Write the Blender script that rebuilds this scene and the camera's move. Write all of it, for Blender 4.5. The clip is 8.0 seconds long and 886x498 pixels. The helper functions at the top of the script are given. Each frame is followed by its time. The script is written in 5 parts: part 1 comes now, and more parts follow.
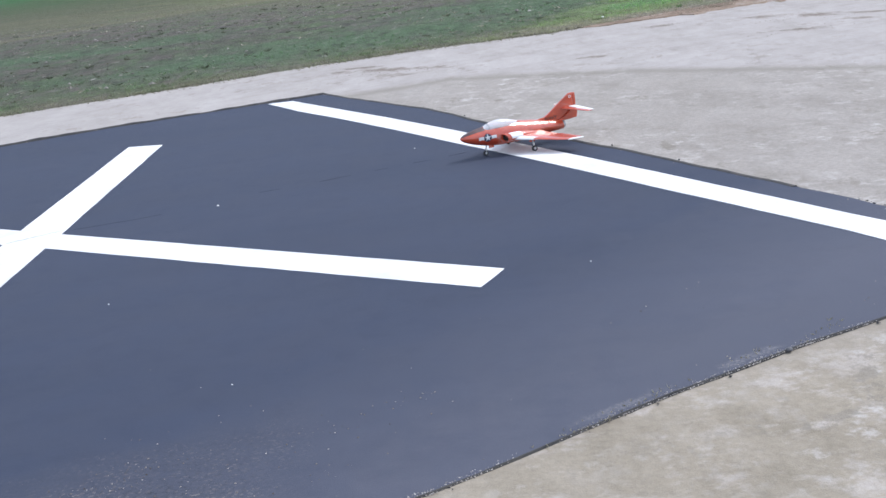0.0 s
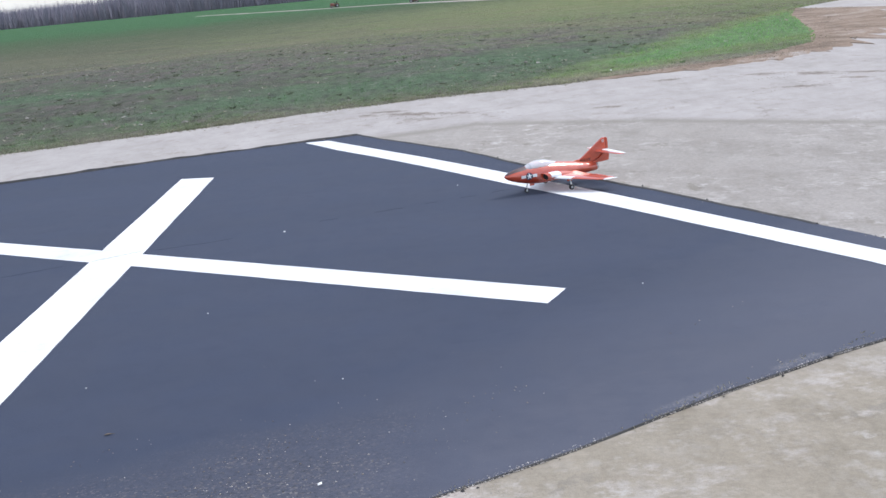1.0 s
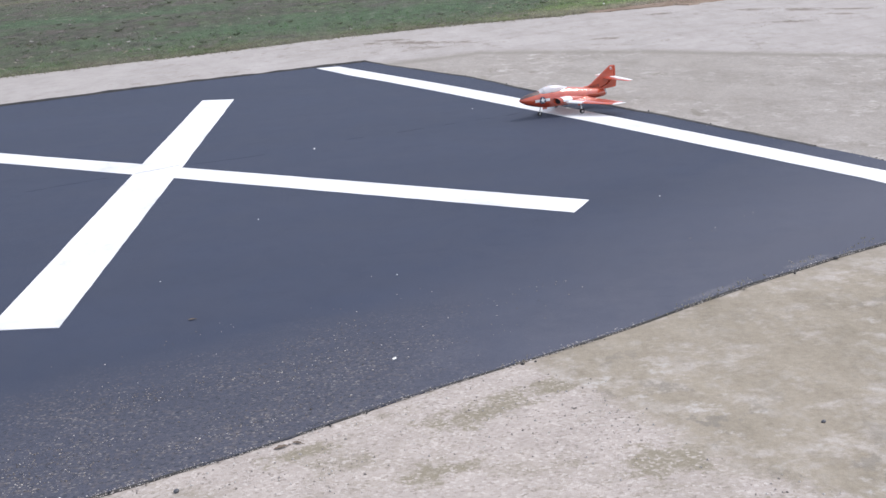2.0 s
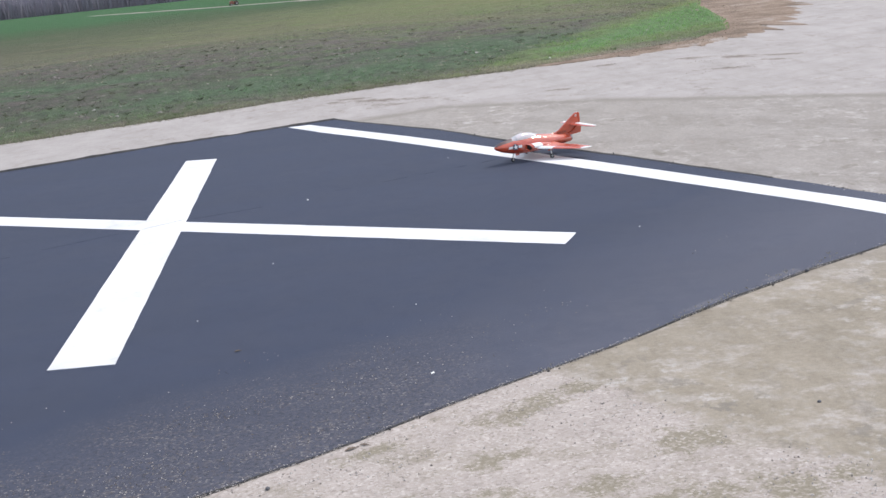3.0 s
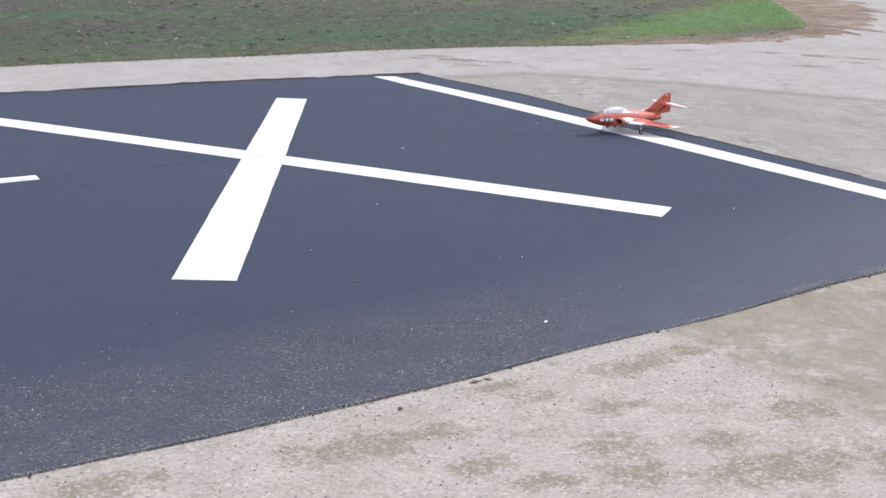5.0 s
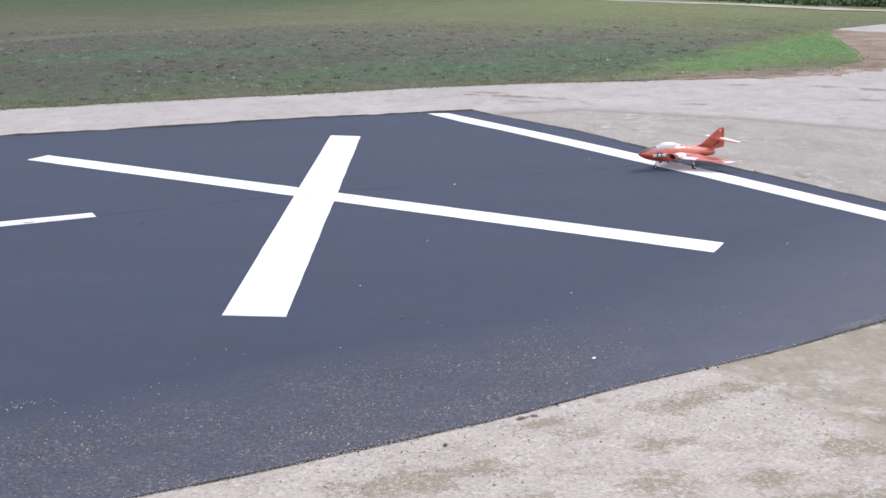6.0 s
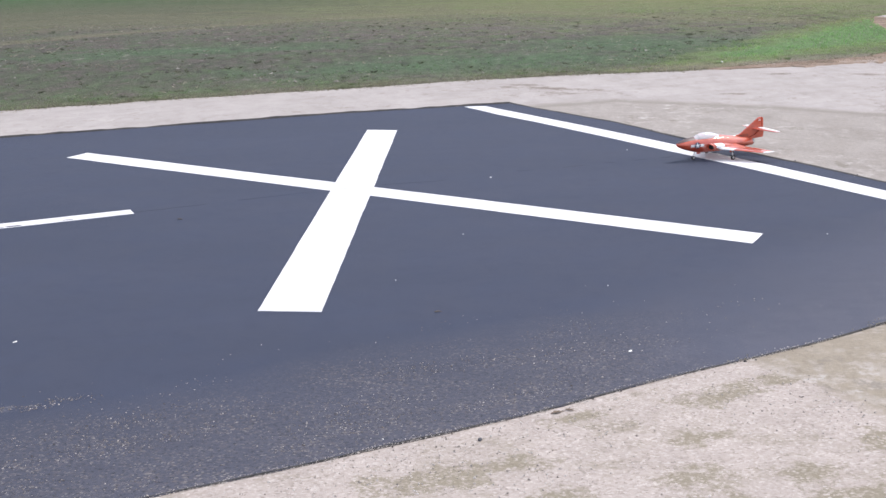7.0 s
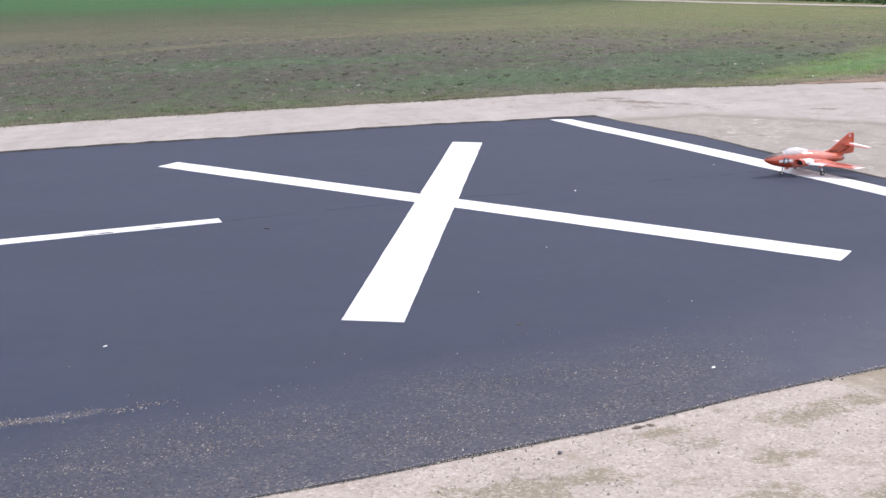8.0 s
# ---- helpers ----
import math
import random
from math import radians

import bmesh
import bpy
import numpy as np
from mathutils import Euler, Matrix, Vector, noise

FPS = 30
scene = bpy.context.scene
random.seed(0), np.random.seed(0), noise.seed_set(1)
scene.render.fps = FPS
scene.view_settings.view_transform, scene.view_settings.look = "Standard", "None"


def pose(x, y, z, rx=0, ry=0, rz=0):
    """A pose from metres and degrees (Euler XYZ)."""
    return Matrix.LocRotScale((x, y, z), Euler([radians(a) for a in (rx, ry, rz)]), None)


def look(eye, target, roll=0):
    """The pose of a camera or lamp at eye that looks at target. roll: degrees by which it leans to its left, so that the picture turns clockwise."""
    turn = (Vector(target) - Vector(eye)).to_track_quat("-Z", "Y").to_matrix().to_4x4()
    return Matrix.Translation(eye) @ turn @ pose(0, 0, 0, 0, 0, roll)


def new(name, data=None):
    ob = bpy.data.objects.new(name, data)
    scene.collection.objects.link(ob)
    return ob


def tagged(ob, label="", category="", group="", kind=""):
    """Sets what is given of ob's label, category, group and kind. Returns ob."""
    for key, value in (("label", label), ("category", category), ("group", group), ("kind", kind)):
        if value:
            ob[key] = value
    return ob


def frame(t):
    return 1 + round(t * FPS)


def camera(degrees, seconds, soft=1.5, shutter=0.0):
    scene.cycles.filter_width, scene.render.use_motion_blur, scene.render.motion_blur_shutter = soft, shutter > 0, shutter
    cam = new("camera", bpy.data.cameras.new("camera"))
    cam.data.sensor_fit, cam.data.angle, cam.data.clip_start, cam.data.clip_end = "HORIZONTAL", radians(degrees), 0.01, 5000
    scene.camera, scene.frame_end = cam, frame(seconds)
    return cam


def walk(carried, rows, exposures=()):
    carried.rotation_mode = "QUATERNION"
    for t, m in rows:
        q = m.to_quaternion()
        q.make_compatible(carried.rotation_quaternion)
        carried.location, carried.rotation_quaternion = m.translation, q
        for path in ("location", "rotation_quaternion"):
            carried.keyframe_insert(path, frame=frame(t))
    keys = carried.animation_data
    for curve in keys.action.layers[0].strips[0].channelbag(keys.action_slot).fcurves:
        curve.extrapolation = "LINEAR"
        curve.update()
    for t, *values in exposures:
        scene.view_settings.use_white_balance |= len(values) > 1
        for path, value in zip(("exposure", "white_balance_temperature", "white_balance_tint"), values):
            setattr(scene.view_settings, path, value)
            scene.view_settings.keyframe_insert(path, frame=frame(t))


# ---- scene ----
cam = camera(38.0, 8.0)
PATH = [
    (0, (0.084, -0.854, 1.745), (0.047, 1.07, 1.198), -7.2),
    (0.1, (0.042, -0.934, 1.752), (0.0062, 0.9893, 1.2033), -6.86),
    (0.2, (-0.002, -1.013, 1.759), (-0.0451, 0.9168, 1.2361), -6.93),
    (0.3, (-0.047, -1.092, 1.768), (-0.0879, 0.8432, 1.2643), -6.93),
    (0.4, (-0.096, -1.17, 1.778), (-0.1089, 0.7706, 1.2941), -6.88),
    (0.5, (-0.15, -1.247, 1.79), (-0.135, 0.697, 1.321), -7.6),
    (0.6, (-0.208, -1.323, 1.805), (-0.1711, 0.6203, 1.3314), -7.58),
    (0.7, (-0.269, -1.396, 1.821), (-0.2229, 0.545, 1.3411), -8.15),
    (0.8, (-0.327, -1.467, 1.836), (-0.2898, 0.4734, 1.3536), -7.56),
    (0.9, (-0.378, -1.535, 1.848), (-0.355, 0.407, 1.3723), -7.22),
    (1, (-0.42, -1.6, 1.857), (-0.405, 0.342, 1.379), -5.5),
    (1.1, (-0.449, -1.661, 1.861), (-0.439, 0.2789, 1.3737), -5.04),
    (1.2, (-0.47, -1.719, 1.862), (-0.4673, 0.2187, 1.3655), -5.32),
    (1.3, (-0.49, -1.775, 1.862), (-0.493, 0.1567, 1.3439), -6.51),
    (1.4, (-0.514, -1.831, 1.863), (-0.5115, 0.0901, 1.3074), -6.91),
    (1.5, (-0.549, -1.888, 1.867), (-0.538, 0.024, 1.28), -5.6),
    (1.6, (-0.598, -1.947, 1.877), (-0.5858, -0.0377, 1.2809), -5.43),
    (1.7, (-0.655, -2.008, 1.889), (-0.642, -0.098, 1.296), -4.6),
    (2.8, (-1.207, -2.733, 1.962), (-1.032, -0.813, 1.43), -6.5),
    (2.9, (-1.25, -2.793, 1.984), (-1.0751, -0.8699, 1.4618), -6.12),
    (3, (-1.3, -2.847, 1.995), (-1.123, -0.918, 1.495), -6),
    (3.1, (-1.363, -2.893, 1.995), (-1.1832, -0.9625, 1.506), -5.63),
    (3.2, (-1.436, -2.933, 1.995), (-1.2474, -1.0023, 1.5072), -4.73),
    (3.3, (-1.513, -2.966, 1.995), (-1.3131, -1.0391, 1.5002), -3.71),
    (3.4, (-1.59, -2.996, 1.995), (-1.3802, -1.0733, 1.4871), -3.15),
    (3.5, (-1.659, -3.024, 1.995), (-1.445, -1.107, 1.468), -2.6),
    (3.6, (-1.717, -3.05, 1.997), (-1.5025, -1.1367, 1.4574), -2.04),
    (3.7, (-1.764, -3.074, 2.003), (-1.5461, -1.1627, 1.4571), -2.17),
    (3.8, (-1.802, -3.094, 2.009), (-1.5806, -1.186, 1.4534), -0.95),
    (3.9, (-1.83, -3.109, 2.015), (-1.6114, -1.202, 1.452), 0.11),
    (4, (-1.85, -3.116, 2.017), (-1.642, -1.207, 1.456), 0.9),
    (4.1, (-1.863, -3.118, 2.015), (-1.6713, -1.2063, 1.4586), 0.68),
    (4.2, (-1.868, -3.118, 2.013), (-1.695, -1.203, 1.463), 0.9),
    (5.3, (-1.789, -3.089, 2.011), (-1.6572, -1.1694, 1.4651), 0.12),
    (5.4, (-1.781, -3.087, 2.011), (-1.6536, -1.167, 1.4676), 0.08),
    (5.5, (-1.775, -3.087, 2.011), (-1.654, -1.164, 1.474), -0.3),
    (5.6, (-1.77, -3.089, 2.011), (-1.6568, -1.1629, 1.4842), -0.37),
    (5.7, (-1.767, -3.093, 2.011), (-1.6711, -1.1624, 1.4985), -0.55),
    (5.8, (-1.764, -3.099, 2.011), (-1.69, -1.1636, 1.5111), -0.83),
    (5.9, (-1.763, -3.103, 2.01), (-1.7035, -1.1659, 1.5166), -0.71),
    (6, (-1.762, -3.105, 2.01), (-1.711, -1.167, 1.517), -0.6),
    (6.1, (-1.762, -3.103, 2.009), (-1.7176, -1.1651, 1.5169), -0.54),
    (6.2, (-1.761, -3.099, 2.007), (-1.724, -1.1599, 1.5173), -0.57),
    (6.3, (-1.76, -3.093, 2.006), (-1.7309, -1.1543, 1.515), -0.53),
    (6.4, (-1.759, -3.088, 2.005), (-1.7334, -1.1495, 1.5122), -0.33),
    (6.5, (-1.756, -3.085, 2.004), (-1.737, -1.147, 1.51), -0.6),
    (6.6, (-1.752, -3.084, 2.004), (-1.7365, -1.1469, 1.5066), -0.54),
    (6.7, (-1.746, -3.083, 2.005), (-1.7363, -1.1467, 1.5053), -0.59),
    (6.8, (-1.74, -3.083, 2.005), (-1.7367, -1.1472, 1.5029), -0.92),
    (6.9, (-1.734, -3.083, 2.006), (-1.7381, -1.1474, 1.5027), -1.06),
    (7, (-1.729, -3.083, 2.007), (-1.742, -1.147, 1.505), -1.6),
    (7.1, (-1.725, -3.084, 2.008), (-1.746, -1.1475, 1.5071), -1.47),
    (7.2, (-1.723, -3.085, 2.01), (-1.7518, -1.1489, 1.5095), -1.26),
    (7.3, (-1.722, -3.087, 2.011), (-1.7602, -1.1511, 1.5116), -1.31),
    (7.4, (-1.721, -3.09, 2.012), (-1.7696, -1.1534, 1.5149), -1.43),
    (7.5, (-1.721, -3.093, 2.012), (-1.781, -1.156, 1.518), -1.6),
    (7.6, (-1.721, -3.096, 2.012), (-1.7913, -1.1583, 1.521), -1.47),
    (7.7, (-1.721, -3.098, 2.012), (-1.8033, -1.1604, 1.5247), -1.44),
    (7.8, (-1.722, -3.101, 2.012), (-1.8176, -1.1629, 1.5277), -1.44),
    (7.9, (-1.722, -3.103, 2.012), (-1.8366, -1.166, 1.5291), -1.49),
    (8, (-1.723, -3.106, 2.012), (-1.866, -1.17, 1.532), -1.7),
]
walk(cam, [(t, look(eye, target, roll)) for t, eye, target, roll in PATH],
     [(0.0, 0.06, 6370, 11), (1.0, 0.04, 6460, 11), (1.5, -0.01, 6680, 13), (3.5, -0.03, 6820, 12), (4.2, -0.02, 6810, 12), (5.5, 0.03, 6760, 13), (6.5, 0.12, 6830, 14), (8.0, 0.16, 7080, 17)])

# ---- world, sun ----
SUN_EL, SUN_AZ = 53.0, 66.0
world = bpy.data.worlds.new("sky")
scene.world = world
world.use_nodes = True
wn = world.node_tree
sky = wn.nodes.new("ShaderNodeTexSky")
sky.sky_type = 'NISHITA'
sky.sun_disc = False
sky.sun_elevation, sky.sun_rotation = radians(SUN_EL), radians(SUN_AZ)
sky.air_density, sky.dust_density, sky.ozone_density = 1.0, 1.2, 1.0
wn.nodes["Background"].inputs["Strength"].default_value = 0.15
# a thin bright overcast spread evenly over the blue
veil = wn.nodes.new("ShaderNodeMix")
veil.data_type, veil.blend_type = 'RGBA', 'ADD'
veil.inputs["Factor"].default_value = 1.0
veil.inputs[7].default_value = (4.05, 4.25, 4.58, 1)
wn.links.new(sky.outputs["Color"], veil.inputs[6])
wn.links.new(veil.outputs[2], wn.nodes["Background"].inputs["Color"])

sun_data = bpy.data.lights.new("sun", 'SUN')
sun_data.energy, sun_data.angle, sun_data.color = 2.35, radians(16.0), (1.0, 0.972, 0.93)
sun = new("sun", sun_data)
# the sky's rotation counts from +y, clockwise seen from above
_az, _el = radians(SUN_AZ), radians(SUN_EL)
sun_from = Vector((math.sin(_az) * math.cos(_el), math.cos(_az) * math.cos(_el), math.sin(_el)))
sun.matrix_world = look(sun_from * 50, (0, 0, 0))


# ---- materials ----
def shader(name, rough=0.8, metal=0.0, spec=0.5):
    m = bpy.data.materials.new(name)
    m.use_nodes = True
    p = m.node_tree.nodes["Principled BSDF"]
    p.inputs["Roughness"].default_value = rough
    p.inputs["Metallic"].default_value = metal
    p.inputs["Specular IOR Level"].default_value = spec
    return m, m.node_tree, p


def place_of(nt):
    return nt.nodes.new("ShaderNodeNewGeometry").outputs["Position"]


def noise_of(nt, vec, scale, detail=4.0, rough=0.6, stretch=None, turn=0.0):
    if stretch:
        mp = nt.nodes.new("ShaderNodeMapping")
        mp.inputs["Scale"].default_value = stretch
        mp.inputs["Rotation"].default_value = (0, 0, radians(turn))
        nt.links.new(vec, mp.inputs["Vector"])
        vec = mp.outputs["Vector"]
    n = nt.nodes.new("ShaderNodeTexNoise")
    n.inputs["Scale"].default_value = scale
    n.inputs["Detail"].default_value = detail
    n.inputs["Roughness"].default_value = rough
    nt.links.new(vec, n.inputs["Vector"])
    return n.outputs["Fac"]


def aligned(nt, vec, turn, along, across):
    """Coordinates drawn out along a heading, for streaks that run with the traffic."""
    r = nt.nodes.new("ShaderNodeVectorRotate")
    r.rotation_type = 'Z_AXIS'
    r.inputs["Angle"].default_value = radians(-turn)
    nt.links.new(vec, r.inputs["Vector"])
    mp = nt.nodes.new("ShaderNodeMapping")
    mp.inputs["Scale"].default_value = (along, across, 1)
    nt.links.new(r.outputs["Vector"], mp.inputs["Vector"])
    return mp.outputs["Vector"]


def ramp(nt, fac, stops, ease='LINEAR'):
    r = nt.nodes.new("ShaderNodeValToRGB")
    r.color_ramp.interpolation = ease
    e = r.color_ramp.elements
    while len(e) < len(stops):
        e.new(0.5)
    for el, (pos, col) in zip(e, stops):
        el.position = pos
        el.color = (*col, 1) if len(col) == 3 else (col[0], col[0], col[0], 1)
    nt.links.new(fac, r.inputs["Fac"])
    return r.outputs["Color"]


def mix(nt, fac, a, b, how='MIX'):
    n = nt.nodes.new("ShaderNodeMix")
    n.data_type, n.blend_type = 'RGBA', how
    for sock, v in ((n.inputs["Factor"], fac), (n.inputs[6], a), (n.inputs[7], b)):
        if isinstance(v, (int, float)):
            sock.default_value = v
        elif isinstance(v, tuple):
            sock.default_value = (*v, 1)
        else:
            nt.links.new(v, sock)
    return n.outputs[2]


def maths(nt, op, a, b=0.0, c=None):
    n = nt.nodes.new("ShaderNodeMath")
    n.operation = op
    for i, v in enumerate((a, b, c)):
        if v is None:
            continue
        if isinstance(v, (int, float)):
            n.inputs[i].default_value = v
        else:
            nt.links.new(v, n.inputs[i])
    return n.outputs[0]


def bump(nt, p, height, strength, dist):
    b = nt.nodes.new("ShaderNodeBump")
    b.inputs["Strength"].default_value = strength
    b.inputs["Distance"].default_value = dist
    nt.links.new(height, b.inputs["Height"])
    nt.links.new(b.outputs["Normal"], p.inputs["Normal"])


def xyz(nt, vec):
    s = nt.nodes.new("ShaderNodeSeparateXYZ")
    nt.links.new(vec, s.inputs[0])
    return s.outputs


def colour(nt, p, c):
    nt.links.new(c, p.inputs["Base Color"])


def blob(nt, x, y, wob, cx, cy, rx, ry, turn=0.0, edge=0.5):
    """A soft, ragged patch: 1 inside an ellipse, 0 outside."""
    c, s = math.cos(radians(turn)), math.sin(radians(turn))
    dx, dy = maths(nt, 'SUBTRACT', x, cx), maths(nt, 'SUBTRACT', y, cy)
    u = maths(nt, 'MULTIPLY_ADD', dx, c / rx, maths(nt, 'MULTIPLY', dy, s / rx))
    w = maths(nt, 'MULTIPLY_ADD', dx, -s / ry, maths(nt, 'MULTIPLY', dy, c / ry))
    r = maths(nt, 'SQRT', maths(nt, 'MULTIPLY_ADD', u, u, maths(nt, 'MULTIPLY', w, w)))
    m = nt.nodes.new("ShaderNodeMapRange")
    m.interpolation_type = 'SMOOTHSTEP'
    nt.links.new(maths(nt, 'ADD', r, wob), m.inputs["Value"])
    m.inputs["From Min"].default_value, m.inputs["From Max"].default_value = 1.0 + edge, 1.0 - edge
    return m.outputs[0]


def most(nt, masks):
    out = masks[0]
    for m in masks[1:]:
        out = maths(nt, 'MAXIMUM', out, m)
    return out


def make_gravel():
    m, nt, p = shader("pale_gravel", 0.95, spec=0.2)
    v = place_of(nt)
    x, y, z = xyz(nt, v)
    grain = noise_of(nt, v, 150, 3, 0.7)
    mid = noise_of(nt, v, 22, 5, 0.65)
    patch = noise_of(nt, v, 2.6, 9, 0.76, (1, 1.35, 1), -20)
    wide = noise_of(nt, v, 0.55, 4, 0.55, (1, 1.6, 1), -27)
    streak = noise_of(nt, v, 1.0, 8, 0.72, (1.4, 0.8, 1), 8)
    fleck = noise_of(nt, v, 3.0, 9, 0.76, (1.6, 0.7, 1), 8)
    cell = nt.nodes.new("ShaderNodeTexVoronoi")
    cell.inputs["Scale"].default_value = 92.0
    nt.links.new(v, cell.inputs["Vector"])
    pebbled = xyz(nt, cell.outputs["Color"])[0]
    coarse = ramp(nt, pebbled, [(0.0, (0.262, 0.229, 0.204)), (0.10, (0.350, 0.309, 0.280)), (0.35, (0.388, 0.345, 0.315)), (0.85, (0.424, 0.379, 0.349)), (1.0, (0.505, 0.463, 0.432))])
    coarse = mix(nt, ramp(nt, mid, [(0.35, (0.0,)), (0.7, (0.4,))]), coarse, (0.345, 0.308, 0.280))
    coarse = mix(nt, 1.0, coarse, ramp(nt, noise_of(nt, v, 4.0, 7, 0.72), [(0.34, (0.90, 0.895, 0.89)), (0.5, (1.0, 1.0, 1.0)), (0.66, (1.07, 1.07, 1.07))]), 'MULTIPLY')
    # olive moss in ragged patches, with pale stones showing through
    rough = maths(nt, 'MULTIPLY', maths(nt, 'SUBTRACT', noise_of(nt, v, 7.5, 9, 0.80), 0.5), 6.5)
    spots = [(-0.62, 2.06, 0.24, 0.07, 28), (-0.33, 2.24, 0.18, 0.06, 25), (-0.02, 1.56, 0.17, 0.10, 10), (-0.83, 1.26, 0.13, 0.08, 20), (-0.84, 1.01, 0.11, 0.10, 0),
             (-0.43, 1.28, 0.11, 0.07, 15), (-0.30, 1.03, 0.27, 0.13, 10), (-0.79, 1.63, 0.13, 0.06, 20), (-1.84, 1.30, 0.20, 0.11, 15), (-2.72, 1.02, 0.17, 0.09, 20),
             (-1.50, 1.43, 0.14, 0.07, 25), (-1.24, 1.86, 0.13, 0.05, 30), (-1.15, 0.98, 0.12, 0.06, 10), (-1.38, 1.12, 0.13, 0.06, 20), (0.17, 1.08, 0.14, 0.10, 10), (0.40, 1.10, 0.08, 0.05, 10)]
    mossy = most(nt, [blob(nt, x, y, rough, q[0], q[1], q[2] * 0.98, q[3] * 1.05, q[4], edge=0.42) for q in spots])
    drift = ramp(nt, maths(nt, 'ADD', patch, maths(nt, 'MULTIPLY', wide, 0.35)), [(0.68, (0.0,)), (0.84, (0.60,))])
    mossy = maths(nt, 'MAXIMUM', maths(nt, 'MULTIPLY', mossy, 0.78), drift)
    mossy = maths(nt, 'MULTIPLY', mossy, ramp(nt, pebbled, [(0.55, (1.0,)), (0.95, (0.35,))]))
    moss = mix(nt, grain, (0.155, 0.139, 0.090), (0.252, 0.224, 0.163))
    coarse = mix(nt, mossy, coarse, moss)
    # packed silty ground off the end of the strip, edged by a worn track
    silt = ramp(nt, streak, [(0.3, (0.272, 0.250, 0.228)), (0.55, (0.300, 0.278, 0.258)), (0.75, (0.338, 0.315, 0.298))])
    silt = mix(nt, ramp(nt, mid, [(0.4, (0.0,)), (0.75, (0.35,))]), silt, (0.35, 0.32, 0.29))
    silt = mix(nt, ramp(nt, fleck, [(0.56, (0.0,)), (0.74, (0.45,))]), silt, (0.43, 0.40, 0.375))
    silt = mix(nt, ramp(nt, grain, [(0.3, (0.25,)), (0.5, (0.0,))]), silt, (0.20, 0.183, 0.15))
    silt = mix(nt, 1.0, silt, ramp(nt, noise_of(nt, v, 42, 4, 0.75), [(0.3, (0.86, 0.855, 0.85)), (0.7, (1.12, 1.12, 1.12))]), 'MULTIPLY')
    # olive cast where the packed ground meets the near edge
    olive = mix(nt, ramp(nt, fleck, [(0.35, (0.0,)), (0.62, (1.0,))]), (0.248, 0.215, 0.164), (0.308, 0.270, 0.214))
    olive = mix(nt, ramp(nt, patch, [(0.52, (0.0,)), (0.63, (0.85,))]), olive, (0.415, 0.378, 0.345))
    olive = mix(nt, 1.0, olive, ramp(nt, noise_of(nt, v, 34, 5, 0.78), [(0.3, (0.84, 0.84, 0.83)), (0.7, (1.14, 1.14, 1.14))]), 'MULTIPLY')
    silt = mix(nt, ramp(nt, maths(nt, 'MULTIPLY', y, 0.2), [(0.62, (0.85,)), (0.95, (0.0,))]), silt, olive)
    dry = ramp(nt, streak, [(0.3, (0.312, 0.289, 0.274)), (0.5, (0.354, 0.330, 0.316)), (0.7, (0.394, 0.371, 0.359))])
    dry = mix(nt, ramp(nt, fleck, [(0.58, (0.0,)), (0.74, (0.5,))]), dry, (0.30, 0.270, 0.245))
    dry = mix(nt, ramp(nt, mid, [(0.4, (0.0,)), (0.75, (0.3,))]), dry, (0.32, 0.295, 0.27))
    # brown earth smeared by wheels
    smear = [(-0.96, 12.40, 0.17, 0.055, -25), (-0.50, 12.20, 0.33, 0.07, -36), (-0.44, 11.74, 0.21, 0.055, -32), (-0.80, 12.58, 0.22, 0.05, -20), (-0.05, 11.95, 0.25, 0.05, -30),
             (2.42, 13.02, 0.17, 0.055, -12), (3.44, 12.74, 0.22, 0.05, -20), (3.90, 12.40, 0.30, 0.07, -30), (4.38, 12.06, 0.24, 0.05, -33), (3.45, 11.44, 0.26, 0.05, -20), (4.15, 11.72, 0.20, 0.04, -30), (1.47, 11.30, 0.15, 0.04, -15)]
    dirty = most(nt, [blob(nt, x, y, maths(nt, 'MULTIPLY', rough, 1.0), q[0], q[1], q[2] * 0.8, q[3] * 1.5, q[4], edge=0.6) for q in smear])
    dirty = maths(nt, 'MULTIPLY', dirty, ramp(nt, noise_of(nt, v, 6.5, 5, 0.7), [(0.36, (0.25,)), (0.52, (1.0,))]))
    dry = mix(nt, dirty, dry, (0.195, 0.166, 0.142))
    # long faint smudges drawn out by rolling wheels and rain
    smudge = ramp(nt, noise_of(nt, v, 1.9, 8, 0.72, (1.5, 0.7, 1), 6), [(0.36, (0.91, 0.91, 0.90)), (0.5, (1.0, 1.0, 1.0)), (0.66, (1.05, 1.05, 1.05))])
    silt, dry = mix(nt, 1.0, silt, smudge, 'MULTIPLY'), mix(nt, 1.0, dry, smudge, 'MULTIPLY')
    # wheel streaks along the way past the strip
    wheel = noise_of(nt, aligned(nt, v, 22, 0.45, 3.4), 1.6, 6, 0.68)
    dry = mix(nt, 1.0, dry, ramp(nt, wheel, [(0.34, (0.92, 0.915, 0.91)), (0.48, (1.0, 1.0, 1.0)), (0.64, (1.03, 1.03, 1.03))]), 'MULTIPLY')
    swirl = noise_of(nt, aligned(nt, v, -52, 0.7, 1.6), 1.5, 7, 0.70)
    silt = mix(nt, 1.0, silt, ramp(nt, swirl, [(0.36, (0.89, 0.885, 0.875)), (0.5, (1.0, 1.0, 1.0)), (0.66, (1.05, 1.05, 1.05))]), 'MULTIPLY')
    # hand-sized scuffs: dark where damp earth shows, pale where dust has gathered
    group = ramp(nt, noise_of(nt, v, 0.8, 4, 0.6), [(0.42, (0.15,)), (0.62, (1.0,))])
